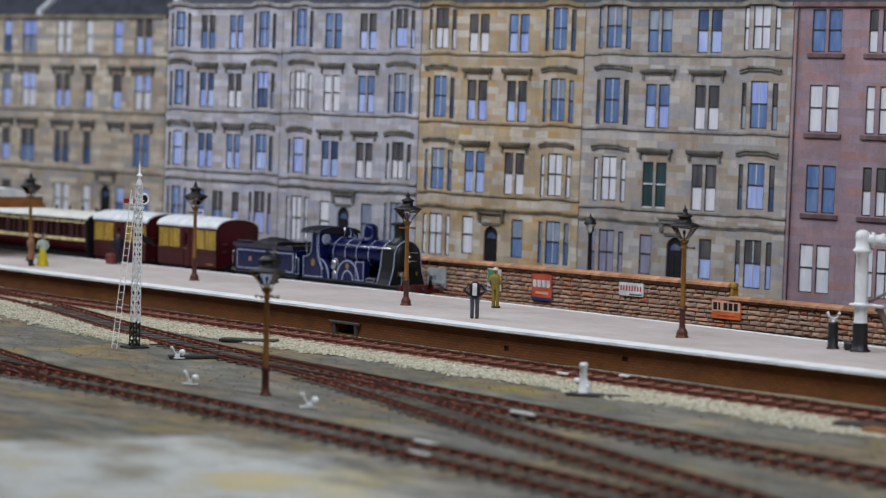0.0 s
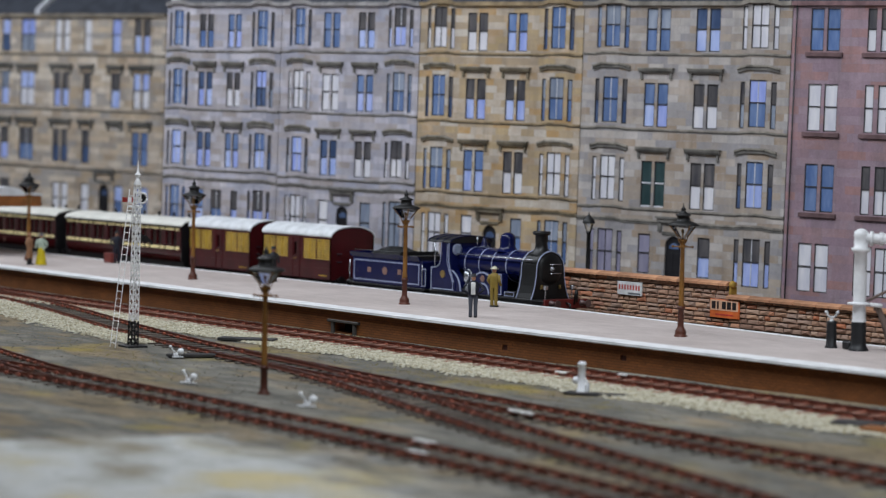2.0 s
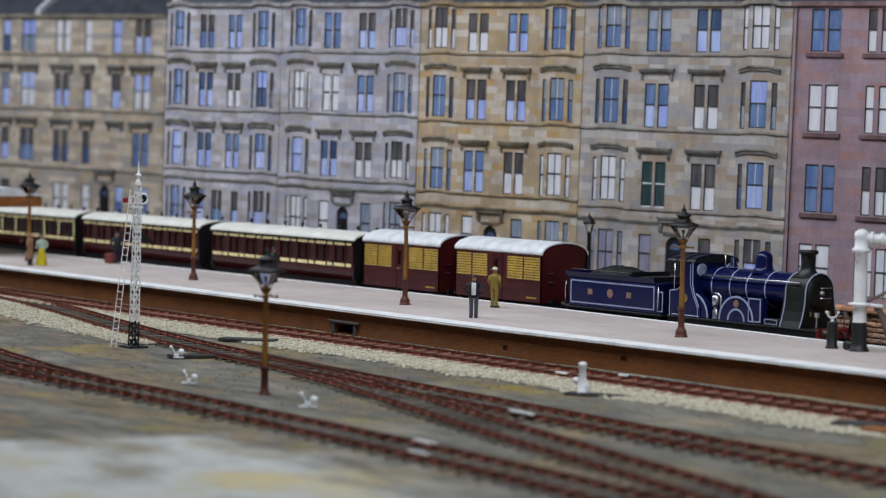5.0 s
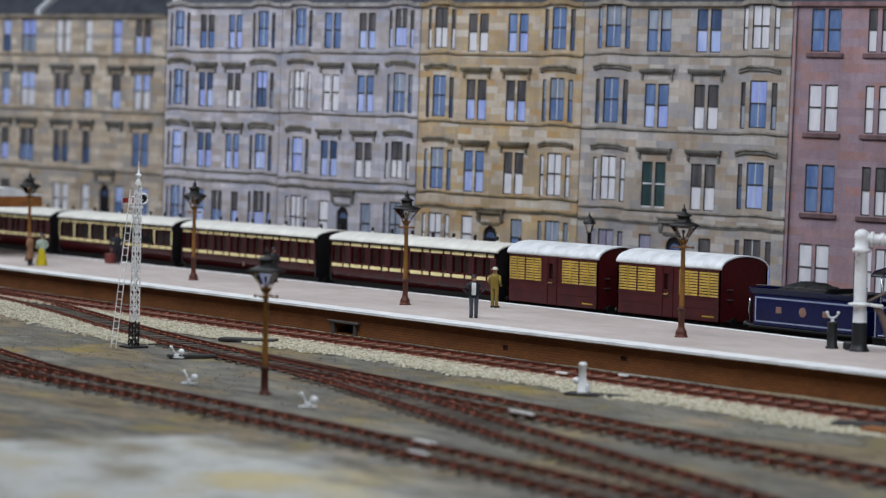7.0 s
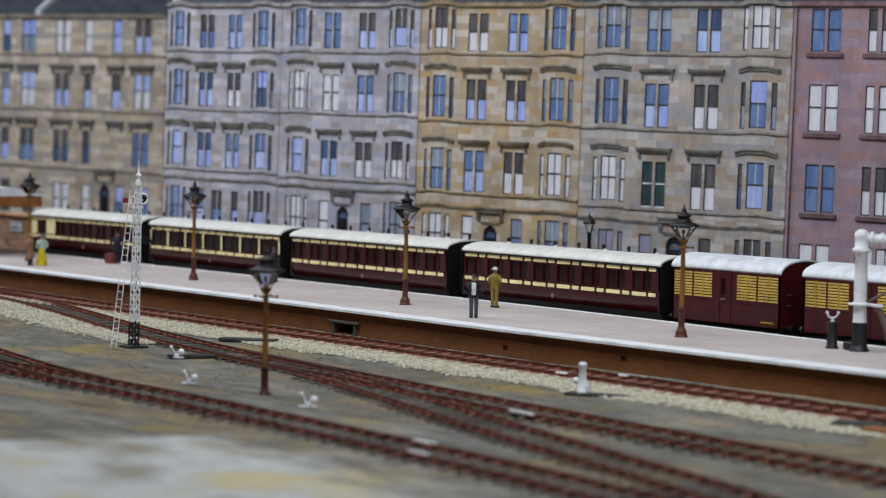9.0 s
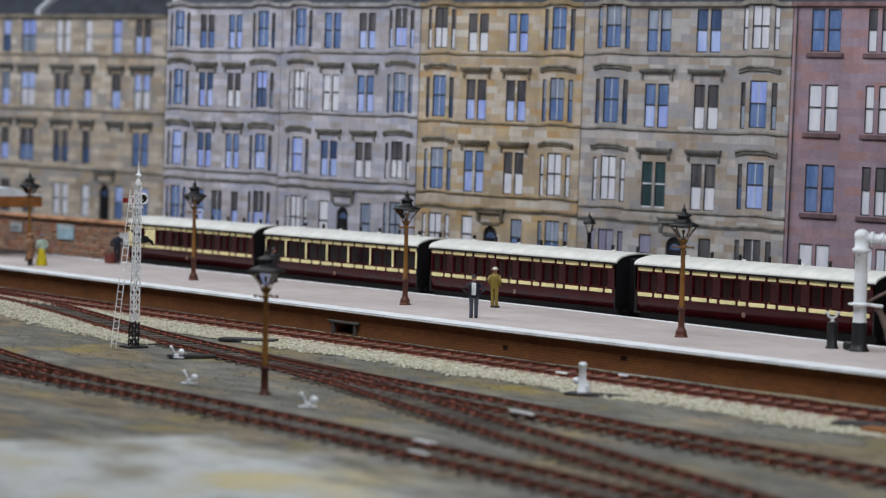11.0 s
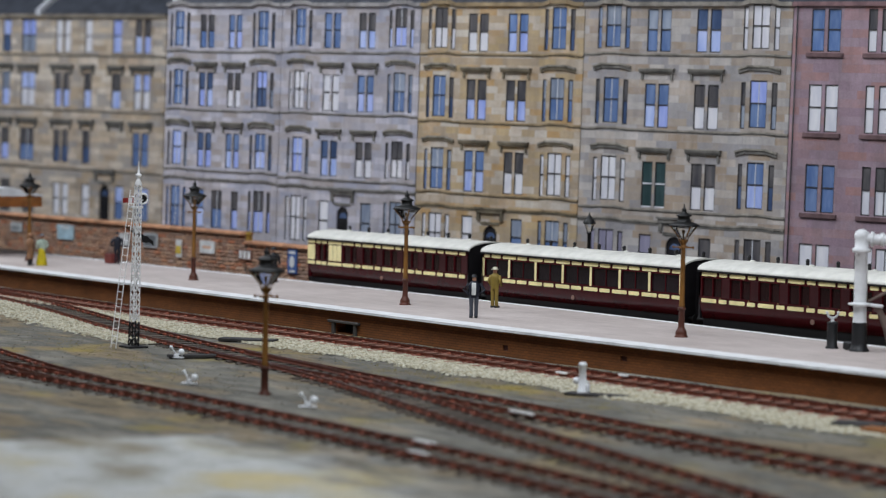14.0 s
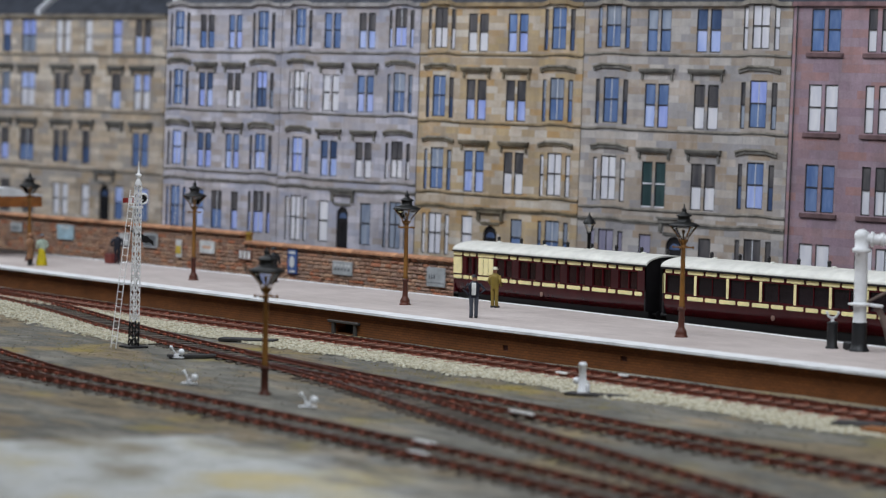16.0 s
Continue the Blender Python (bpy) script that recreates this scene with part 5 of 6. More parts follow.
    for k in range(8):
        xx = 0.85 + k * (L - 1.7) / 7
        part("roof_lamp", G().lathe([(0.07, 0), (0.07, 0.2), (0.09, 0.22), (0.06, 0.3), (0.02, 0.32)], 8, (xx, 0.62, z1 + rise - 0.06)), COACH_BLACK, root, "black roof lamp top")
        if k % 2:
            part("roof_vent", G().sphere((xx - 0.7, -0.1, z1 + rise + 0.04), 0.14, 0.12, 0.07, 8, 5), CREAM_ROOF, root, "low roof ventilator")
    part("underframe", G().box(0.05, L - 0.05, -1.1, 1.1, 0.72, 1.12, 0.03).box(L * 0.35, L * 0.62, -0.9, 0.9, 0.35, 0.72, 0.05), BLACK, root, "black underframe")
    part("step_board", G().box(0.4, L - 0.4, -1.14, -1.0, 0.74, 0.79), BLACK, root)
    bogie(root, 2.2)
    bogie(root, L - 2.2)
    for e, q in ((0, -1), (L, 1)):
        for sy in (-0.86, 0.86):
            part("buffer", G().lathe([(0.08, 0), (0.08, 0.3), (0.18, 0.33), (0.18, 0.37)] if q > 0 else [(0.18, -0.37), (0.18, -0.33), (0.08, -0.3), (0.08, 0)], 10, (e, sy, 0.98), "x"), BLACK, root)


def van(s0, L, label):
    """A short louvred van with arched white roof."""
    root = thing("railway_van", label, "van", group="vans of the train")
    TRAIN.append((root, s0))
    w, z0, z1, rise = 2.55, 0.98, 3.08, 0.52
    u = L / 6.3
    cols = [(0.1, 1.2), (1.28, 2.38), (3.82, 4.94), (5.02, 6.16)]
    holes = [(a * u, b * u, 1.95, 2.97) for a, b in cols] + [(2.92 * u, 3.2 * u, 2.1, 2.75)]
    shell(root, 0, L, w, z0, z1, holes, MAROON_VAN)
    for a, b, c, d in holes[:-1]:
        lv = G()
        n = 9
        for k in range(n):
            z = c + (d - c) * (k + 0.5) / n
            lv.prism([(-w / 2 - 0.006, z - 0.04), (-w / 2 + 0.02, z - 0.046), (-w / 2 + 0.062, z + 0.028), (-w / 2 + 0.03, z + 0.034)], a, b, "x")
        lv.box((a + b) / 2 - 0.02, (a + b) / 2 + 0.02, -w / 2 - 0.012, -w / 2 + 0.04, c, d)
        # dark brown backing paints the shade seen between the slats
        pn = part("louvre_panel", G().box(a, b, -w / 2 + 0.078, -w / 2 + 0.1, c, d), paint_cache("louvre_shadow", srgb(44, 30, 14)), root, "ochre louvred panel with shade painted into its gaps")
        part("slats", lv, OCHRE, pn, "ochre louvre slats")
    part("window_pane", G().box(2.92 * u, 3.2 * u, -w / 2 + 0.07, -w / 2 + 0.1, 2.1, 2.75), PANE_RED, root, "dark window pane")
    part("door_frame", G().box(2.78 * u, 2.86 * u, -w / 2 - 0.03, -w / 2 + 0.01, 1.0, 3.05, 0.01).box(3.42 * u, 3.5 * u, -w / 2 - 0.03, -w / 2 + 0.01, 1.0, 3.05, 0.01), MAROON_VAN, root)
    part("door_handle", G().tube([(2.95 * u, -w / 2 - 0.06, 1.92), (3.2 * u, -w / 2 - 0.06, 1.92)], 0.03, 6).sphere((3.22 * u, -w / 2 - 0.06, 1.96), 0.03, seg=6, rings=4), BRASS, root, "brass handle")
    for z in (1.5, 1.86):
        part("waist_rail", G().box(0, L, -w / 2 - 0.018, -w / 2 + 0.01, z - 0.02, z + 0.02), MAROON_VAN, root)
    part("lettering", G().box(L - 1.05, L - 0.35, -w / 2 - 0.006, -w / 2 + 0.01, 1.14, 1.2), OCHRE, root, "small gold lettering bar")
    part("roof", G().prism(roof_poly(w, z1, rise, 0.05), -0.04, L + 0.04, "x", True), WHITE_ROOF, root, "white arched roof")
    for x0, x1 in ((0.0, 0.1), (L - 0.1, L)):
        end_panel(root, x0, x1, w, z0, z1, rise - 0.06, MAROON_VAN)
    for x in (-0.03, L + 0.03):
        part("end_steps", G().box(x - 0.06, x + 0.06, -0.95, -0.7, 2.25, 2.29).box(x - 0.06, x + 0.06, -0.95, -0.7, 1.85, 1.89), STEEL, root)
        part("vacuum_pipe", G().tube([(x, 0.3, 0.9), (x, 0.3, 1.7), (x * 1.0, 0.45, 1.85)], 0.05, 6), BLACK, root)
    part("underframe", G().box(0.03, L - 0.03, -1.18, 1.18, 0.7, 0.95, 0.03), BLACK, root)
    part("axle_guard", G().box(1.0, 1.5, -1.1, -1.0, 0.3, 0.75, 0.02), BLACK, root)
    part("axle_guard", G().box(L - 1.5, L - 1.0, -1.1, -1.0, 0.3, 0.75, 0.02), BLACK, root)
    wheelset(root, 1.25, 0.5)
    wheelset(root, L - 1.25, 0.5)
    for e, q in ((0, -1), (L, 1)):
        for sy in (-0.86, 0.86):
            part("buffer", G().lathe([(0.09, 0), (0.09, 0.3), (0.2, 0.33), (0.2, 0.38)] if q > 0 else [(0.2, -0.38), (0.2, -0.33), (0.09, -0.3), (0.09, 0)], 10, (e, sy, 0.98), "x"), BLACK, root)


CACHE = {}


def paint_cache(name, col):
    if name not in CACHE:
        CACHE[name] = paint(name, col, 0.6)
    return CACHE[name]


def outline(parent, x0, x1, z0, z1, y, t=0.035):
    """A lined rectangle on a side plate."""
    g = G()
    g.box(x0, x1, y - 0.012, y + 0.01, z0, z0 + t).box(x0, x1, y - 0.012, y + 0.01, z1 - t, z1)
    g.box(x0, x0 + t, y - 0.012, y + 0.01, z0 + t, z1 - t).box(x1 - t, x1, y - 0.012, y + 0.01, z0 + t, z1 - t)
    part("lining", g, LINING, parent, "pale lining")


def tender(s0):
    root = thing("tender", "deep blue six-wheeled tender with pale lining and coal", "tender")
    TRAIN.append((root, s0))
    L, w = 6.2, 2.36
    part("coal_space", G().box(0.2, 4.3, -1.0, 1.0, 2.29, 2.31), COAL, root)
    part("tank", G().box(0.1, L - 0.35, -w / 2, w / 2, 1.02, 2.3, 0.05), BLUE, root, "deep blue tank sides")
    g = G()
    for s in (-1, 1):
        g.prism([(s * (w / 2 - 0.04), 2.28), (s * (w / 2 + 0.02), 2.28), (s * (w / 2 + 0.12), 2.5), (s * (w / 2 + 0.06), 2.5)][:: 1 if s > 0 else -1], 0.0, L - 0.5, "x")
    part("coping_flare", g, BLUE, root)
    part("rear_flare", G().box(-0.05, 0.08, -w / 2 - 0.06, w / 2 + 0.06, 2.28, 2.52, 0.02), BLUE, root)
    heap = G()
    nx, ny = 22, 10
    for i in range(nx + 1):
        for j in range(ny + 1):
            a, b = i / nx, j / ny
            h = 0.52 * (math.sin(math.pi * b) ** 0.7) * max(0.0, math.sin(math.pi * min(1, (a * 0.9 + 0.1)))) ** 0.6
            heap.v.append((0.9 + a * 2.9, -w / 2 + 0.1 + b * (w - 0.2), 2.28 + h + 0.12 * noise.noise(Vector((i * 0.9, j * 0.9, 2)))))
    for i in range(nx):
        for j in range(ny):
            q = i * (ny + 1) + j
            heap.f.append((q, q + ny + 1, q + ny + 2, q + 1))
    heap.s, heap.k = [False] * len(heap.f), [0] * len(heap.f)
    part("coal", heap, COAL, root, "black coal heap")
    part("toolbox", G().box(4.4, 5.0, -0.9, 0.9, 2.28, 2.5, 0.03).box(3.95, 4.02, -1.1, 1.1, 2.2, 2.66), SMOKE, root)
    part("rail_loops", G().tube([(0.3, -w / 2, 2.5), (0.3, -w / 2, 2.62), (4.2, -w / 2, 2.62), (4.2, -w / 2, 2.5)], 0.02, 5), SMOKE, root)
    part("handrail", G().tube([(L - 0.25, -w / 2 - 0.05, 1.2), (L - 0.25, -w / 2 - 0.05, 2.15)], 0.025, 6), STEEL, root)
    part("handrail", G().tube([(0.02, -w / 2 - 0.06, 1.2), (-0.02, -w / 2 - 0.08, 1.7), (0.02, -w / 2 - 0.06, 2.1)], 0.025, 6), STEEL, root)
    outline(root, 0.25, L - 0.55, 1.18, 2.16, -w / 2, 0.055)
    for x in (1.4, 3.9):
        part("lettering", G().box(x, x + 0.3, -w / 2 - 0.012, -w / 2 + 0.01, 1.58, 1.82, 0.005), CREST, root, "faded lettering block")
    part("crest", G().lathe([(0.19, -0.012), (0.19, 0.01)], 14, (2.85, -w / 2 - 0.004, 1.7), "y"), CREST, root, "round painted crest")
    part("footplate", G().box(-0.05, L - 0.05, -1.25, 1.25, 0.94, 1.03, 0.02), SMOKE, root)
    part("side_frame", G().box(0.1, L - 0.2, -1.12, -1.04, 0.4, 0.94).box(0.1, L - 0.2, 1.04, 1.12, 0.4, 0.94), SMOKE, root)
    part("footstep", G().box(L - 0.5, L - 0.2, -1.3, -1.1, 0.35, 0.4).box(L - 0.4, L - 0.3, -1.25, -1.2, 0.4, 0.94), SMOKE, root)
    part("front_plate", G().box(L - 0.36, L - 0.2, -w / 2, w / 2, 1.02, 1.95, 0.02), BLUE, root)
    outline(root, L - 0.34, L - 0.02, 1.14, 1.98, -w / 2 - 0.01, 0.04)
    for x in (1.1, 2.9, 4.7):
        wheelset(root, x, 0.6)
    for sy in (-0.86, 0.86):
        part("buffer", G().lathe([(0.2, -0.5), (0.2, -0.45), (0.09, -0.4), (0.1, 0)], 10, (-0.05, sy, 0.98), "x"), SMOKE, root)


def arch(parent, cx, r0, r1, z, y0, y1, name, mat, a0=0.0, a1=math.pi, n=14):
    g = G()
    for k in range(n):
        ta, tb = a0 + (a1 - a0) * k / n, a0 + (a1 - a0) * (k + 1) / n
        q = [(cx + r * math.cos(t), y, z + r * math.sin(t)) for t in (ta, tb) for r in (r0, r1) for y in (y0, y1)]
        g.add(q, [(0, 1, 3, 2), (4, 6, 7, 5), (0, 4, 5, 1), (2, 3, 7, 6), (0, 2, 6, 4), (1, 5, 7, 3)], convex=True)
    return part(name, g.weld(), mat, parent)


def locomotive(s0):
    root = thing("steam_locomotive", "deep blue four-coupled steam locomotive with pale lining", "locomotive")
    TRAIN.append((root, s0))
    # local x = 0 at the cab's rear, 8.9 at the buffer beam
    cz, br = 2.39, 0.72
    part("boiler", G().lathe([(br, 1.6), (br, 6.35)], 28, (0, 0, cz), "x"), BLUE, root, "deep blue boiler")
    for x in (2.15, 3.2, 4.15, 5.2, 6.3):
        part("boiler_band", G().lathe([(br + 0.012, x - 0.028), (br + 0.012, x + 0.028)], 28, (0, 0, cz), "x"), LINING, root, "pale boiler band")
    part("firebox", G().box(2.0, 3.2, -0.68, 0.68, 1.1, 2.4, 0.06), BLUE, root)
    pts = [(-1.06, 1.06), (1.06, 1.06), (0.96, 1.3), (0.86, 1.65), (0.79, 2.05)] + [(0.77 * math.cos(t * math.pi / 12), cz + 0.77 * math.sin(t * math.pi / 12)) for t in range(13)] + [(-0.79, 2.05), (-0.86, 1.65), (-0.96, 1.3)]
    part("smokebox", G().prism(pts, 6.3, 7.5, "x"), SMOKE, root, "black smokebox")
    edge = pts[1:] + pts[:1]
    for x in (6.42, 7.49):
        part("smokebox_ring", G().tube([(x, y * 1.005, z) for y, z in edge], 0.03, 5), LINING, root, "pale line round the smokebox")
    for sy in (-0.52, 0.52):
        part("lamp_bracket", G().box(7.5, 7.58, sy - 0.05, sy + 0.05, 1.5, 1.68, 0.015), BRASS, root)
    part("smokebox_door", G().lathe([(0.68, 7.5), (0.66, 7.53), (0.42, 7.57), (0.05, 7.6)], 24, (0, 0, cz - 0.02), "x"), SMOKE, root, "round smokebox door")
    part("door_rail", G().tube([(7.64, -0.1, cz + 0.2), (7.64, 0.5, cz + 0.2)], 0.025, 6).tube([(7.64, -0.1, cz - 0.2), (7.64, 0.5, cz - 0.2)], 0.025, 6), STEEL, root)
    part("door_wheel", G().lathe([(0.12, 7.58), (0.12, 7.66), (0.03, 7.72)], 12, (0, 0, cz), "x"), STEEL, root)
    part("chimney", G().lathe([(0.52, 3.1), (0.4, 3.22), (0.3, 3.36), (0.27, 3.5), (0.29, 3.95), (0.38, 3.98), (0.41, 4.05), (0.38, 4.12), (0.3, 4.13)], 20, (6.82, 0, -0.1)), SMOKE, root, "flared black chimney")
    part("dome", G().lathe([(0.56, 3.08), (0.4, 3.2), (0.35, 3.34), (0.345, 3.66), (0.31, 3.8), (0.2, 3.9), (0.08, 3.94), (0.02, 3.95)], 20, (4.4, 0, -0.07)), BLUE, root, "tall blue dome")
    part("safety_valve", G().lathe([(0.2, 3.15), (0.14, 3.25), (0.1, 3.5), (0.05, 3.55)], 12, (2.65, 0, 0)), BLUE, root)
    part("whistle", G().tube([(2.4, -0.2, 3.1), (2.4, -0.2, 3.62)], 0.03, 6), STEEL, root)
    # cab
    side = [(0.25, 1.05), (2.0, 1.05), (2.0, 1.5), (1.72, 2.0), (1.6, 2.4), (1.6, 3.32), (0.95, 3.32), (0.95, 2.45), (0.86, 2.24), (0.62, 2.12), (0.25, 2.08)]
    for s in (-1, 1):
        part("cab_side", G().prism([(z, x) for x, z in side][::-1], s * 1.14 - 0.03, s * 1.14 + 0.03, "y"), BLUE, root, "blue cab side sheet")
    part("cab_front", G().box(1.55, 1.62, -1.12, 1.12, 1.05, 3.4), BLUE, root)
    for s in (-1, 1):
        part("spectacle_rim", G().lathe([(0.26, 1.6), (0.26, 1.67), (0.19, 1.68)], 18, (0, s * 0.78, 2.98), "x", caps=False), LINING, root, "pale round window rim")
        part("spectacle_glass", G().lathe([(0.2, 1.62), (0.2, 1.64)], 16, (0, s * 0.78, 2.98), "x"), PANE["g"], root)
    rp = [(1.2, 3.27)] + [(1.2 * math.cos(t * math.pi / 12), 3.3 + 0.28 * math.sin(t * math.pi / 12)) for t in range(13)] + [(-1.2, 3.27)]
    part("cab_roof", G().prism(rp, -0.05, 1.7, "x", True), SMOKE, root, "dark arched cab roof")
    for x in (-0.03, 0.55, 1.1, 1.68):
        part("roof_rib", G().tube([(x, y, z + 0.012) for y, z in rp[1:-1]], 0.026, 5), BLUE, root)
    part("cab_lining", G().tube([(1.86, -1.176, 1.14), (1.86, -1.176, 1.46), (1.58, -1.176, 1.96), (1.4, -1.176, 2.4), (1.4, -1.176, 3.2)], 0.02, 4), LINING, root, "pale cab lining")
    lg = G()
    for a, b in ((side[2], side[3]), (side[3], side[4]), (side[4], (1.6, 3.3)), ((1.0, 3.3), side[7]), (side[7], side[8]), (side[8], side[9]), (side[9], side[10]), (side[10], side[0]), ((0.4, 1.12), (2.0, 1.12))):
        lg.tube([(a[0] - 0.06, -1.18, a[1]), (b[0] - 0.06, -1.18, b[1])], 0.026, 4)
    part("cab_lining", lg, LINING, root, "pale cab lining")
    part("cab_pillar", G().tube([(0.42, -1.14, 2.1), (0.42, -1.14, 3.3)], 0.03, 6), STEEL, root)
    part("number_plate", G().lathe([(0.18, -0.02), (0.18, 0.01)], 16, (1.08, -1.18, 1.82), "y"), BRASS, root, "round dull brass plate")
    part("backhead", G().box(1.3, 1.55, -0.6, 0.6, 1.2, 2.9, 0.1), SMOKE, root)
    # splashers over the coupled wheels
    for cx, r, nm in ((4.05, 0.98, "splasher"), (1.45, 0.98, "splasher")):
        for s in (-1, 1):
            arch(root, cx, 0.05, r, 1.1, s * 0.86 - 0.02, s * 0.86 + 0.02 if s > 0 else s * 0.86 + 0.02, nm, BLUE, 0.02, math.pi - 0.02)
            arch(root, cx, r - 0.03, r, 1.1, min(s * 0.86, s * 1.12), max(s * 0.86, s * 1.12), "splasher_top", BLUE, 0.0, math.pi)
        arch(root, cx, r - 0.06, r + 0.012, 1.1, -1.15, -1.12, "splasher_lining", LINING, 0.0, math.pi)
        part("splasher_front", G().box(cx - r, cx + r, -1.125, -1.11, 1.06, 1.1), BLUE, root)
        arch(root, cx, 0.05, r - 0.04, 1.1, -1.125, -1.105, "splasher_face", BLUE, 0.0, math.pi)
        arch(root, cx, 0.42, 0.5, 1.1, -1.14, -1.12, "splasher_lining", LINING, 0.0, math.pi)
    part("splasher_crest", G().lathe([(0.15, -0.02), (0.15, 0.0)], 14, (4.05, -1.13, 1.78), "y"), CREST, root, "round painted crest")
    part("sandbox", G().box(4.75, 5.45, -1.1, -0.75, 1.08, 2.08, 0.04), BLUE, root)
    outline(root, 4.72, 5.42, 1.12, 2.06, -1.12, 0.045)
    part("brake_pump", G().lathe([(0.14, 1.1), (0.14, 1.42), (0.1, 1.46), (0.1, 1.56), (0.17, 1.6), (0.17, 2.0), (0.08, 2.05)], 12, (2.75, -1.0, 0)), STEEL, root, "bright steel air pump")
    part("pump_pipe", G().tube([(2.5, -1.02, 2.1), (2.9, -1.02, 2.12), (3.05, -1.02, 2.0), (3.05, -1.02, 1.2)], 0.035, 6), STEEL, root)
    part("boiler_handrail", G().tube([(1.62, -0.8, 2.78), (7.2, -0.8, 2.78)], 0.04, 6), STEEL, root, "steel handrail")
    part("running_plate", G().box(0.1, 8.6, -1.24, 1.24, 0.98, 1.06, 0.02), SMOKE, root)
    part("valance", G().box(0.1, 8.55, -1.2, -1.14, 0.78, 0.98), SMOKE, root, "black valance")
    part("main_frame", G().box(0.4, 8.5, -0.62, -0.54, 0.45, 1.0).box(0.4, 8.5, 0.54, 0.62, 0.45, 1.0), SMOKE, root)
    part("cylinder_cover", G().box(5.55, 6.35, -1.08, -0.6, 1.06, 1.32, 0.04), SMOKE, root)
    outline(root, 5.6, 6.3, 1.1, 1.3, -1.085, 0.03)
    part("buffer_beam", G().box(8.5, 8.65, -1.22, 1.22, 0.72, 1.12, 0.015), BEAM_RED, root, "red buffer beam")
    part("footstep", G().box(0.5, 0.85, -1.28, -1.1, 0.3, 0.35).box(0.62, 0.72, -1.22, -1.17, 0.35, 0.98), SMOKE, root)
    for sy in (-0.86, 0.86):
        part("buffer", G().lathe([(0.15, 8.65), (0.13, 8.75), (0.09, 8.8), (0.09, 9.05), (0.17, 9.08), (0.17, 9.12)], 14, (0, sy, 0.95), "x"), BUFFER, root, "dark steel buffer")
    part("coupling", G().tube([(8.65, 0, 0.95), (8.9, 0, 0.92), (8.95, 0, 0.6)], 0.05, 6), SMOKE, root)
    part("brake_hose", G().tube([(8.7, 0.4, 0.9), (8.8, 0.4, 1.5), (8.87, 0.4, 1.55), (8.9, 0.4, 1.0)], 0.05, 6), SMOKE, root)
    for sy in (-0.75, 0.75):
        part("lamp_iron", G().tube([(8.1, sy, 1.06), (8.1, sy, 1.55)], 0.03, 5).box(8.04, 8.2, sy - 0.08, sy + 0.08, 1.5, 1.7, 0.02), STEEL, root)
    part("bogie_frame", G().box(5.6, 8.5, -0.9, -0.82, 0.35, 0.6, 0.02).box(5.6, 8.5, 0.82, 0.9, 0.35, 0.6, 0.02), SMOKE, root)
    for x, r in ((1.45, 0.92), (4.05, 0.92), (6.15, 0.5), (7.95, 0.5)):
        wheelset(root, x, r)


locomotive(21.95)
tender(15.55)
van(7.62, 6.3, "maroon louvred van with white roof behind the tender")
van(0.2, 6.2, "maroon louvred van with white roof and ochre louvres")
coach(-13.95, 13.4, "comp", "maroon compartment coach with cream panels behind the vans")
coach(-28.4, 13.2, "comp", "maroon compartment coach with cream panels and cream roof")
coach(-42.75, 13.35, "saloon", "maroon saloon coach with cream window pillars")
coach(-57.0, 13.25, "brake", "maroon brake coach with cream bowed end")

# ---- enamel signs on the wall ----


def sign(label, x, z, w, h, board, marks, thick=0.03):
    root = thing("enamel_sign", label, "sign", P(x, WALL_Y - 0.06, z), group="enamel signs on the wall")
    part("board", G().box(0, w, -thick, 0.04, 0, h, 0.012), board, root)
    for name, x0, x1, z0, z1, mat in marks:
        part(name, G().box(x0 * w, x1 * w, -thick - 0.008, -thick + 0.004, z0 * h, z1 * h), mat, root)
    return root


ENAMEL = {k: paint(k + "_enamel", c, 0.35, 0.2, 7) for k, c in (("white", srgb(206, 208, 208)), ("orange", srgb(206, 104, 54)), ("red_orange", srgb(190, 84, 60)), ("navy", srgb(52, 56, 104)),
          ("blue", srgb(62, 92, 150)), ("green", srgb(84, 134, 88)), ("black", srgb(34, 30, 32)), ("grey", srgb(164, 168, 170)), ("peach", srgb(214, 170, 140)), ("yellow", srgb(206, 178, 70)),
          ("pale_blue", srgb(164, 190, 202)), ("slate", srgb(96, 100, 104)), ("red", srgb(176, 62, 52)))}


def bars(n, x0, x1, z0, z1, mat, gap=0.25, slim=0.35):
    """n plain blocks in a row for a word."""
    step = (x1 - x0) / n
    return [("lettering_bar", x0 + k * step + step * gap * 0.5, x0 + (k + 1) * step - step * gap * 0.5, z0, z1, mat) for k in range(n)]


W, BK = ENAMEL["white"], ENAMEL["black"]
sign("orange-red sign with white block lettering and navy foot", -2.25, 0.9, 1.42, 1.2, ENAMEL["red_orange"], bars(4, 0.04, 0.96, 0.5, 0.78, W) + [("foot", 0.0, 1.0, 0.0, 0.12, ENAMEL["navy"]), ("lettering_bar", 0.2, 0.85, 0.24, 0.34, ENAMEL["peach"])])
sign("orange sign with black block lettering on peach", 9.84, 0.93, 1.75, 0.77, ENAMEL["orange"], [("upper_field", 0.02, 0.98, 0.4, 0.97, ENAMEL["peach"]), ("lettering_bar", 0.2, 0.8, 0.14, 0.22, ENAMEL["red"])])
for s_ in [o for o in bpy.data.objects if o.name.startswith("enamel_sign")][-1:]:
    for k in range(5):
        part("lettering_bar", G().box(0.13 + k * 0.31, 0.35 + k * 0.31 - (0.12 if k == 1 else 0), -0.052, -0.03, 0.38, 0.68), BK, s_)
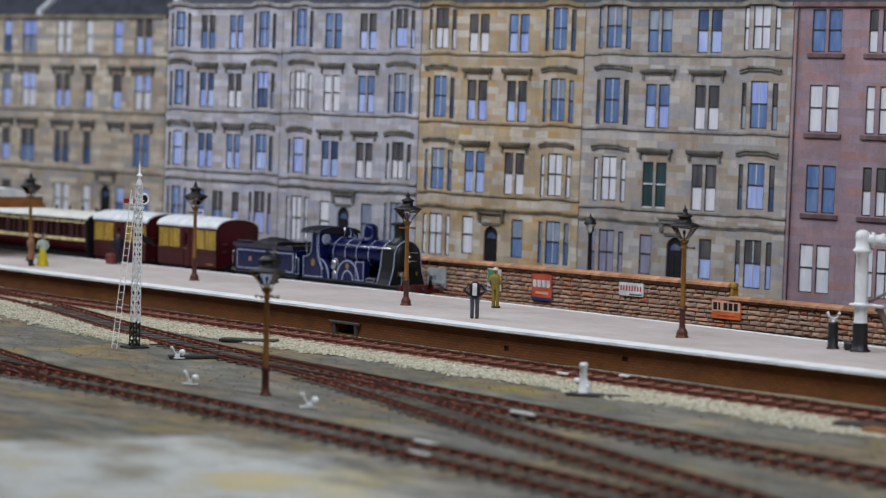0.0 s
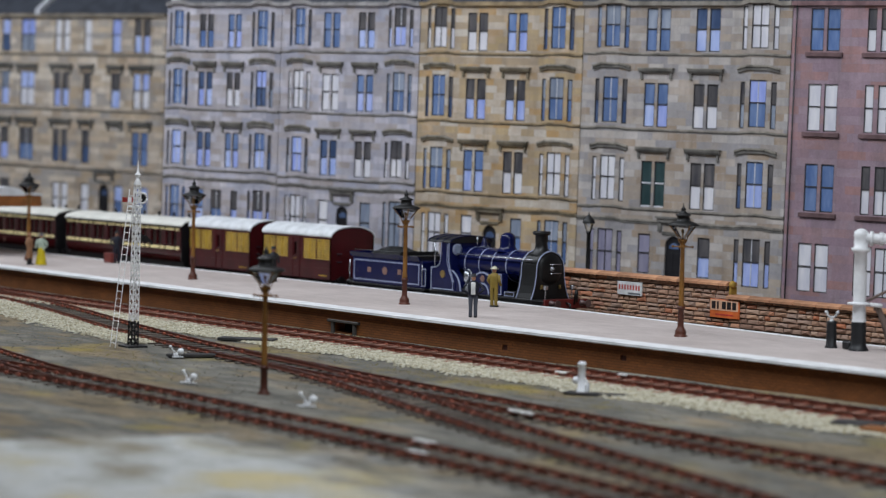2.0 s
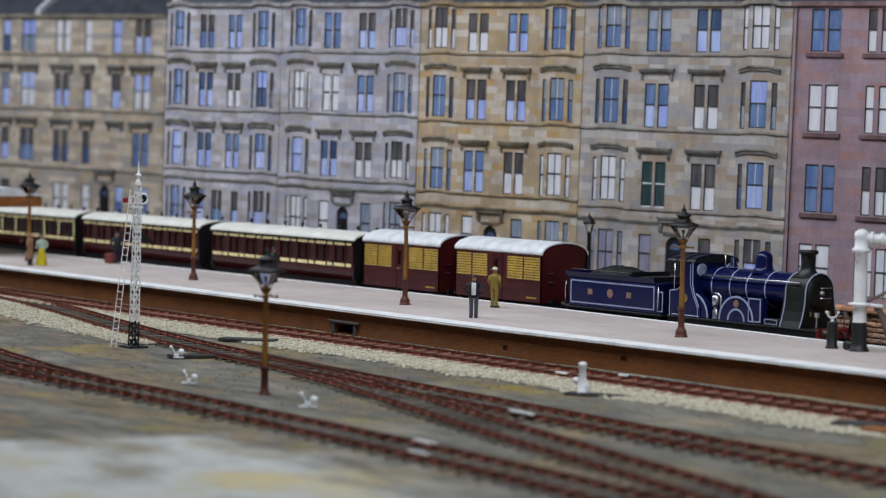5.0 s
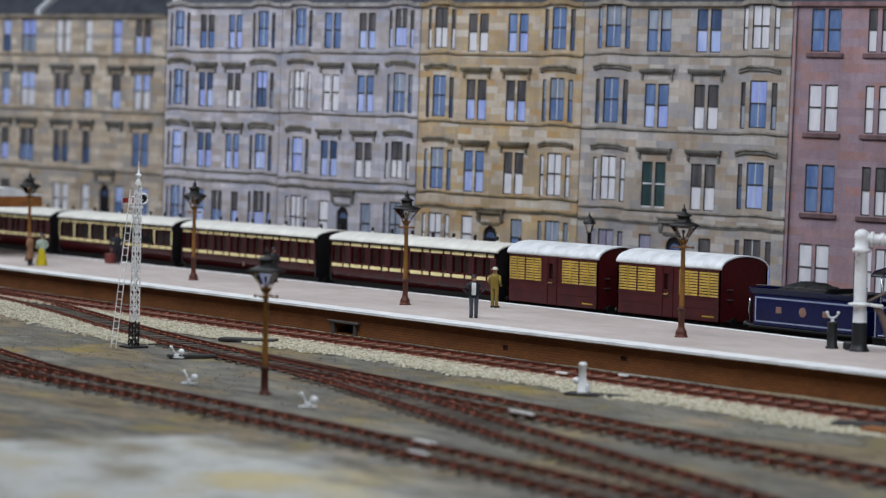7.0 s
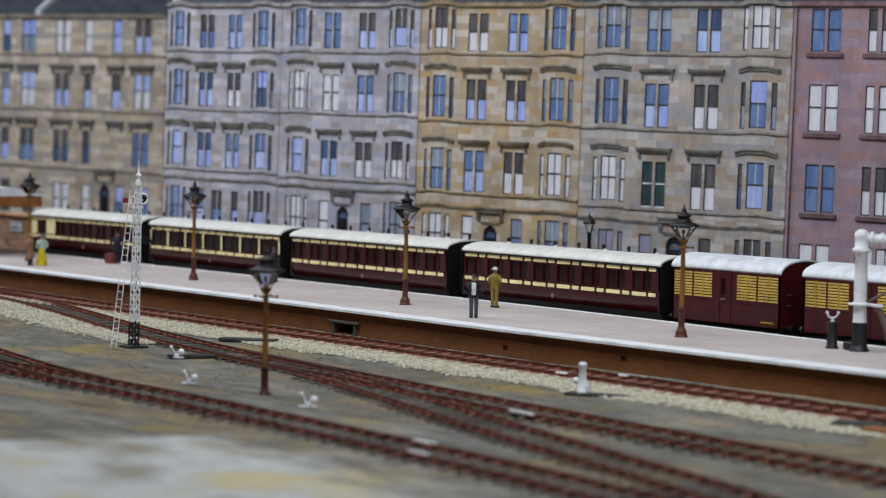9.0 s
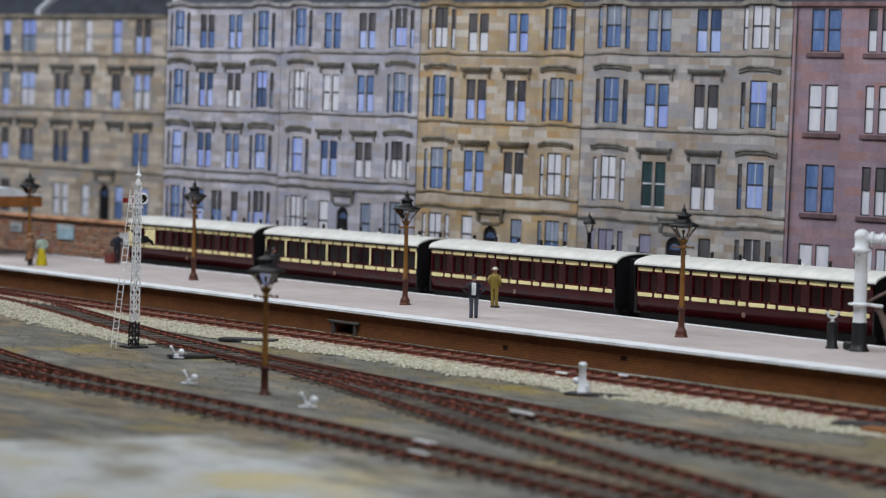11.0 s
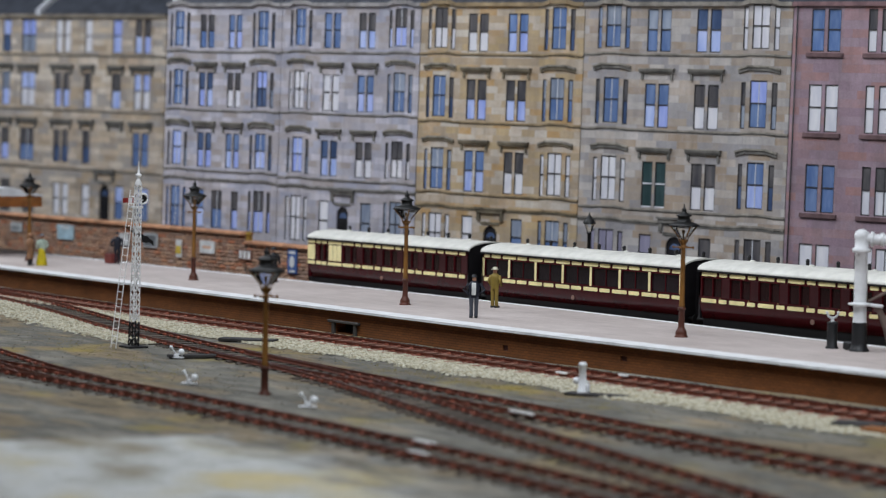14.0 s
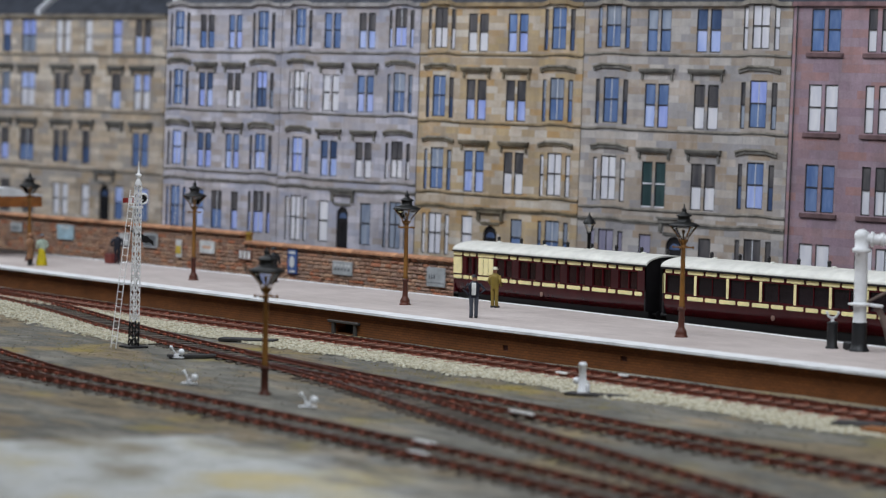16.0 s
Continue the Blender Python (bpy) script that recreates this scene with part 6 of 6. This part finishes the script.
sign("white sign with red script lettering and dark foot", 3.88, 1.5, 1.6, 0.58, W, bars(8, 0.04, 0.96, 0.4, 0.78, ENAMEL["red"], 0.5) + [("lettering_bar", 0.45, 0.95, 0.08, 0.2, ENAMEL["slate"])])
sign("pale grey sign with dark diagonal stripe", -10.42, 1.0, 1.5, 0.93, ENAMEL["grey"], bars(3, 0.1, 0.5, 0.4, 0.62, ENAMEL["slate"], 0.5) + [("stripe", 0.05, 0.95, 0.18, 0.22, ENAMEL["slate"])])
sign("green and white enamel advertisement", -5.63, 1.12, 1.05, 1.04, W, [("green_panel", 0.05, 0.7, 0.35, 0.95, ENAMEL["green"]), ("lettering_bar", 0.1, 0.9, 0.08, 0.2, ENAMEL["slate"])])
sign("weathered white sign with grey lettering", -18.68, 1.1, 1.8, 0.7, ENAMEL["grey"], bars(5, 0.08, 0.92, 0.3, 0.5, ENAMEL["slate"], 0.4) + bars(5, 0.08, 0.92, 0.62, 0.8, W, 0.4))
sg = sign("tall blue sign with white oval", -22.95, 0.9, 0.88, 1.3, ENAMEL["blue"], [("lettering_bar", 0.15, 0.85, 0.8, 0.92, W), ("lettering_bar", 0.2, 0.8, 0.06, 0.14, W)])
part("oval", G().lathe([(1, -0.012), (1, 0.01)], 18, (0, 0, 0), "y").shift(Matrix.Translation((0.44, -0.03, 0.62)) @ Matrix.Diagonal((0.24, 1, 0.32, 1))), W, sg, "white oval")
sign("brown sign with white block lettering", -27.96, 1.36, 1.4, 0.6, paint_cache("brown_enamel", srgb(118, 84, 72)), bars(3, 0.06, 0.94, 0.15, 0.85, W))
sign("pale square paper bill on wall", -32.08, 1.53, 1.55, 0.7, W, [("lettering_bar", 0.2, 0.8, 0.4, 0.6, ENAMEL["peach"])])
sign("narrow yellow and white bill", -34.72, 1.15, 0.6, 1.0, W, [("panel", 0.05, 0.95, 0.2, 0.65, ENAMEL["yellow"])])
sign("grey framed notice on wall", -38.52, 1.54, 1.65, 0.84, ENAMEL["grey"], [("panel", 0.1, 0.9, 0.15, 0.85, ENAMEL["slate"])])
sign("white round-marked bill on wall", -41.79, 1.5, 1.5, 0.75, ENAMEL["grey"], [("panel", 0.3, 0.95, 0.1, 0.9, W)])
sign("pale blue square bill", -49.32, 1.53, 2.1, 0.9, ENAMEL["pale_blue"], [("lettering_bar", 0.2, 0.8, 0.75, 0.9, W)])
sign("pale grey bill on wall", -55.81, 1.72, 1.6, 0.6, ENAMEL["grey"], [("lettering_bar", 0.2, 0.8, 0.3, 0.5, ENAMEL["slate"])])

# ---- painted figurines: single plain meshes ----
FIG = {k: paint("figurine_" + k, c, 0.6, 0.2, 10) for k, c in (("navy", srgb(26, 30, 44)), ("slate", srgb(72, 76, 86)), ("white", srgb(232, 234, 230)), ("flesh", srgb(176, 130, 104)), ("khaki", srgb(138, 116, 46)),
       ("tan", srgb(150, 110, 80)), ("yellow", srgb(206, 184, 24)), ("mint", srgb(178, 194, 178)), ("dark", srgb(34, 34, 38)), ("straw", srgb(206, 202, 176)), ("mustard", srgb(138, 116, 50)))}


def figurine(label, x, y, turn, coat, legs, hat, h=1.72, skirt=False, pose_arm=0.18, shirt=None, brim=0.17, long_coat=False):
    g = G()
    mats = [FIG[legs], FIG[coat], FIG["flesh"], FIG[hat], FIG["dark"], FIG[shirt or coat]]
    s = h / 1.72
    if skirt:
        g.lathe([(0.3, 0), (0.31, 0.05), (0.24, 0.5), (0.15, 0.95)], 12)
    else:
        for sx in (-0.1, 0.1):
            g.cur = 0
            g.lathe([(0.075, 0.06), (0.075, 0.4), (0.1, 0.85)], 8, (sx, 0, 0))
            g.cur = 4
            g.box(sx - 0.065, sx + 0.065, -0.17, 0.09, 0, 0.08, 0.02)
    g.cur = 1
    o = len(g.v)
    if long_coat:
        g.lathe([(0.22, 0.35), (0.2, 0.8), (0.19, 1.0), (0.22, 1.32), (0.14, 1.44), (0.07, 1.48)], 12)
    else:
        g.lathe([(0.17, 0.8), (0.18, 1.0), (0.22, 1.3), (0.16, 1.42), (0.07, 1.48)], 12)
    g.v[o:] = [(a * 1.1, b * 0.72, c) for a, b, c in g.v[o:]]
    for sx in (-1, 1):
        g.tube([(sx * 0.23, 0, 1.38), (sx * (0.23 + pose_arm), 0.04, 1.12), (sx * (0.2 if pose_arm > 0.1 else 0.26), -0.12, 0.95)], 0.06, 7)
    if shirt:
        g.cur = 5
        g.box(-0.09, 0.09, -0.21, -0.12, 0.92, 1.42, 0.02)
    g.cur = 2
    g.sphere((0, 0, 1.57), 0.09, 0.1, 0.12, 10, 6)
    g.cur = 3
    g.lathe([(brim, 1.63), (brim, 1.65), (0.1, 1.66), (0.095, 1.73), (0.03, 1.75)], 12)
    g.v = [(a * s, b * s, c * s) for a, b, c in g.v]
    ob = part("figurine", g, mats, None, at=P(x, y, PZ + 0.006, 0, 0, turn))
    return tagged(ob, label, "figurine", "figurines on the platform")


figurine("painted figurine in dark jacket and white shirt", 7.12, -1.69, 50, "navy", "slate", "dark", 1.72, pose_arm=0.2, shirt="white", brim=0.13)
figurine("painted figurine in khaki suit and pale hat", 2.82, 2.69, 200, "khaki", "mustard", "straw", 1.72, pose_arm=0.06)
figurine("painted figurine in long tan coat", -31.7, -1.94, 120, "tan", "dark", "tan", 1.7, pose_arm=0.05, long_coat=True)
figurine("painted figurine with yellow skirt and grey hat", -31.47, -1.37, 40, "mint", "yellow", "slate", 1.66, skirt=True, pose_arm=0.1, brim=0.26)
figurine("painted figurine in dark navy uniform", -31.9, 3.41, 70, "navy", "navy", "dark", 1.72, pose_arm=0.1)
figurine("dark painted figurine on the platform", -15.15, 2.91, 90, "dark", "dark", "dark", 1.7, pose_arm=0.1)
case = thing("suitcase", "red-brown suitcase beside a figurine", "suitcase", P(-32.3, 3.25, PZ))
part("body", G().box(-0.4, 0.4, -0.2, 0.2, 0, 0.55, 0.04), paint_cache("red_brown_leather", srgb(112, 50, 44)), case)
part("handle", G().tube([(-0.12, 0, 0.55), (-0.1, 0, 0.62), (0.1, 0, 0.62), (0.12, 0, 0.55)], 0.025, 6), FIG["dark"], case)

# ---- point levers, ground signals and boards in the yard ----
SILVER = paint("silver_white_paint", srgb(240, 242, 246), 0.3, 0.12, 6)
PLATE = paint("dark_slate_board", srgb(56, 54, 54), 0.7, 0.25, 6)


def point_lever(x, y, turn, label):
    root = thing("point_lever", label, "point lever", P(x, y, 0, 0, 0, turn), group="point levers in the yard")
    part("stand", G().box(-0.45, 0.45, -0.12, 0.12, 0, 0.08, 0.02).box(-0.16, 0.16, -0.1, 0.1, 0.08, 0.24, 0.03), SILVER, root)
    part("lever", G().tube([(0, 0, 0.2), (-0.22, 0, 0.5), (-0.3, 0, 0.62)], 0.05, 6).sphere((-0.32, 0, 0.64), 0.1), SILVER, root, "white lever arm")
    part("weight", G().sphere((0.3, 0, 0.36), 0.2, 0.16, 0.2).tube([(0, 0, 0.2), (0.3, 0, 0.36)], 0.05, 6), SILVER, root, "round white weight")
    root.scale = (0.62, 0.62, 0.62)
    return root


point_lever(7.97, -15.89, 50, "small white point lever with round weight by dark board")
point_lever(15.99, -20.04, 30, "small silver-white point lever on ash ground")
point_lever(23.3, -20.2, 55, "small white point lever with round weight on ash")
root = thing("ground_signal", "silver-white ground signal post on a dark plate", "ground signal", P(24.15, -10.16, 0, 0, 0, 30))
part("plate", G().box(-0.5, 1.55, -0.34, 0.22, -0.02, 0.06, 0.02), PLATE, root, "dark base plate")
part("post", G().lathe([(0.17, 0.06), (0.17, 0.14), (0.13, 0.18), (0.12, 0.9), (0.14, 0.92), (0.14, 1.0), (0.08, 1.04)], 12), SILVER, root, "silver-white post")
part("bracket", G().box(0.1, 0.26, -0.08, 0.08, 0.05, 0.34, 0.04).tube([(0.08, 0, 0.5), (0.24, 0, 0.32)], 0.04, 6), SILVER, root)
part("lamp", G().sphere((-0.24, 0.1, 0.42), 0.12, 0.12, 0.12), SILVER, root, "round white lamp")
for x, y, w, d, turn in ((8.05, -15.1, 2.1, 0.45, 70), (3.0, -9.75, 2.3, 0.7, 40), (34.6, -8.3, 1.5, 1.0, 30)):
    ob = part("board", G().box(-w / 2, w / 2, -d / 2, d / 2, -0.02, 0.1, 0.02), PLATE, None, at=P(x, y, 0.02, 0, 0, turn))
    tagged(ob, "dark flat board over point rodding", "board", "boards in the yard")
ob = part("crate_lid", G().box(-0.45, 0.45, -0.3, 0.3, 0, 0.16, 0.03), CAN_BROWN, None, at=P(36.0, -9.0, 0.0, 0, 0, 10))
tagged(ob, "small orange-brown timber baulk on the ballast", "timber")

# ---- the wall's single stones, last ----
near.sort(key=lambda s: not (-4.0 < s[0] < 20))
stone_meshes = [g.mesh("stone", WALL_STONE) for g in SHAPES]
for i, (x, z, w, h, k) in enumerate(near):
    if i < 300:
        ob = part("stone", stone_meshes[k], None, stone_wall, at=P(x, WALL_Y, z))
        ob.scale = (w, 1, h)
    else:
        o = len(rest.v)
        rest.add(SHAPES[k].v, SHAPES[k].f)
        rest.v[o:] = [(x + a * w, WALL_Y + b, z + c * h) for a, b, c in rest.v[o:]]
tagged(part("stonework", rest, WALL_STONE, stone_wall), kind="stuff")


# ---- movement ----
RUN = [(0, -38.78), (0.5, -35.95), (1, -33.22), (1.5, -30.55), (2, -27.8), (2.5, -25.1), (3, -22.36), (3.5, -19.72), (4, -16.98), (6.5, -2.82), (7, -0.02), (7.5, 2.58), (8, 5.38), (8.5, 7.97),
       (9, 10.85), (11.5, 25.77), (12, 28.87), (12.5, 31.9), (13, 34.93), (13.5, 38.0), (14, 41.05), (14.5, 44.06), (15, 47.06), (15.5, 50.11), (16, 53.2)]


def travel(t):
    """Distance of the train along its track, gliding between the rows of RUN."""
    k = max(i for i in range(len(RUN) - 1) if RUN[i][0] <= t + 1e-9)
    (ta, a), (tb, b) = RUN[k], RUN[k + 1]
    slope = (b - a) / (tb - ta)
    before = (a - RUN[k - 1][1]) / (ta - RUN[k - 1][0]) if k else slope
    after = (RUN[k + 2][1] - b) / (RUN[k + 2][0] - tb) if k + 2 < len(RUN) else slope
    m0, m1 = (before + slope) / 2 * (tb - ta), (after + slope) / 2 * (tb - ta)
    u = (t - ta) / (tb - ta)
    return (2 * u**3 - 3 * u**2 + 1) * a + (u**3 - 2 * u**2 + u) * m0 + (3 * u**2 - 2 * u**3) * b + (u**3 - u**2) * m1


def motions():
    times = [k / 10 for k in range(161)]
    for root, s in TRAIN:
        walk(root, [(t, P(travel(t) + s, TRACK_Y, RAIL_Z)) for t in times[::2]])
    for ob, x, r in WHEELS:
        walk(ob, [(t, P(x, 0, r, 0, math.degrees((travel(t) - travel(0)) / r), 0)) for t in times])


motions()
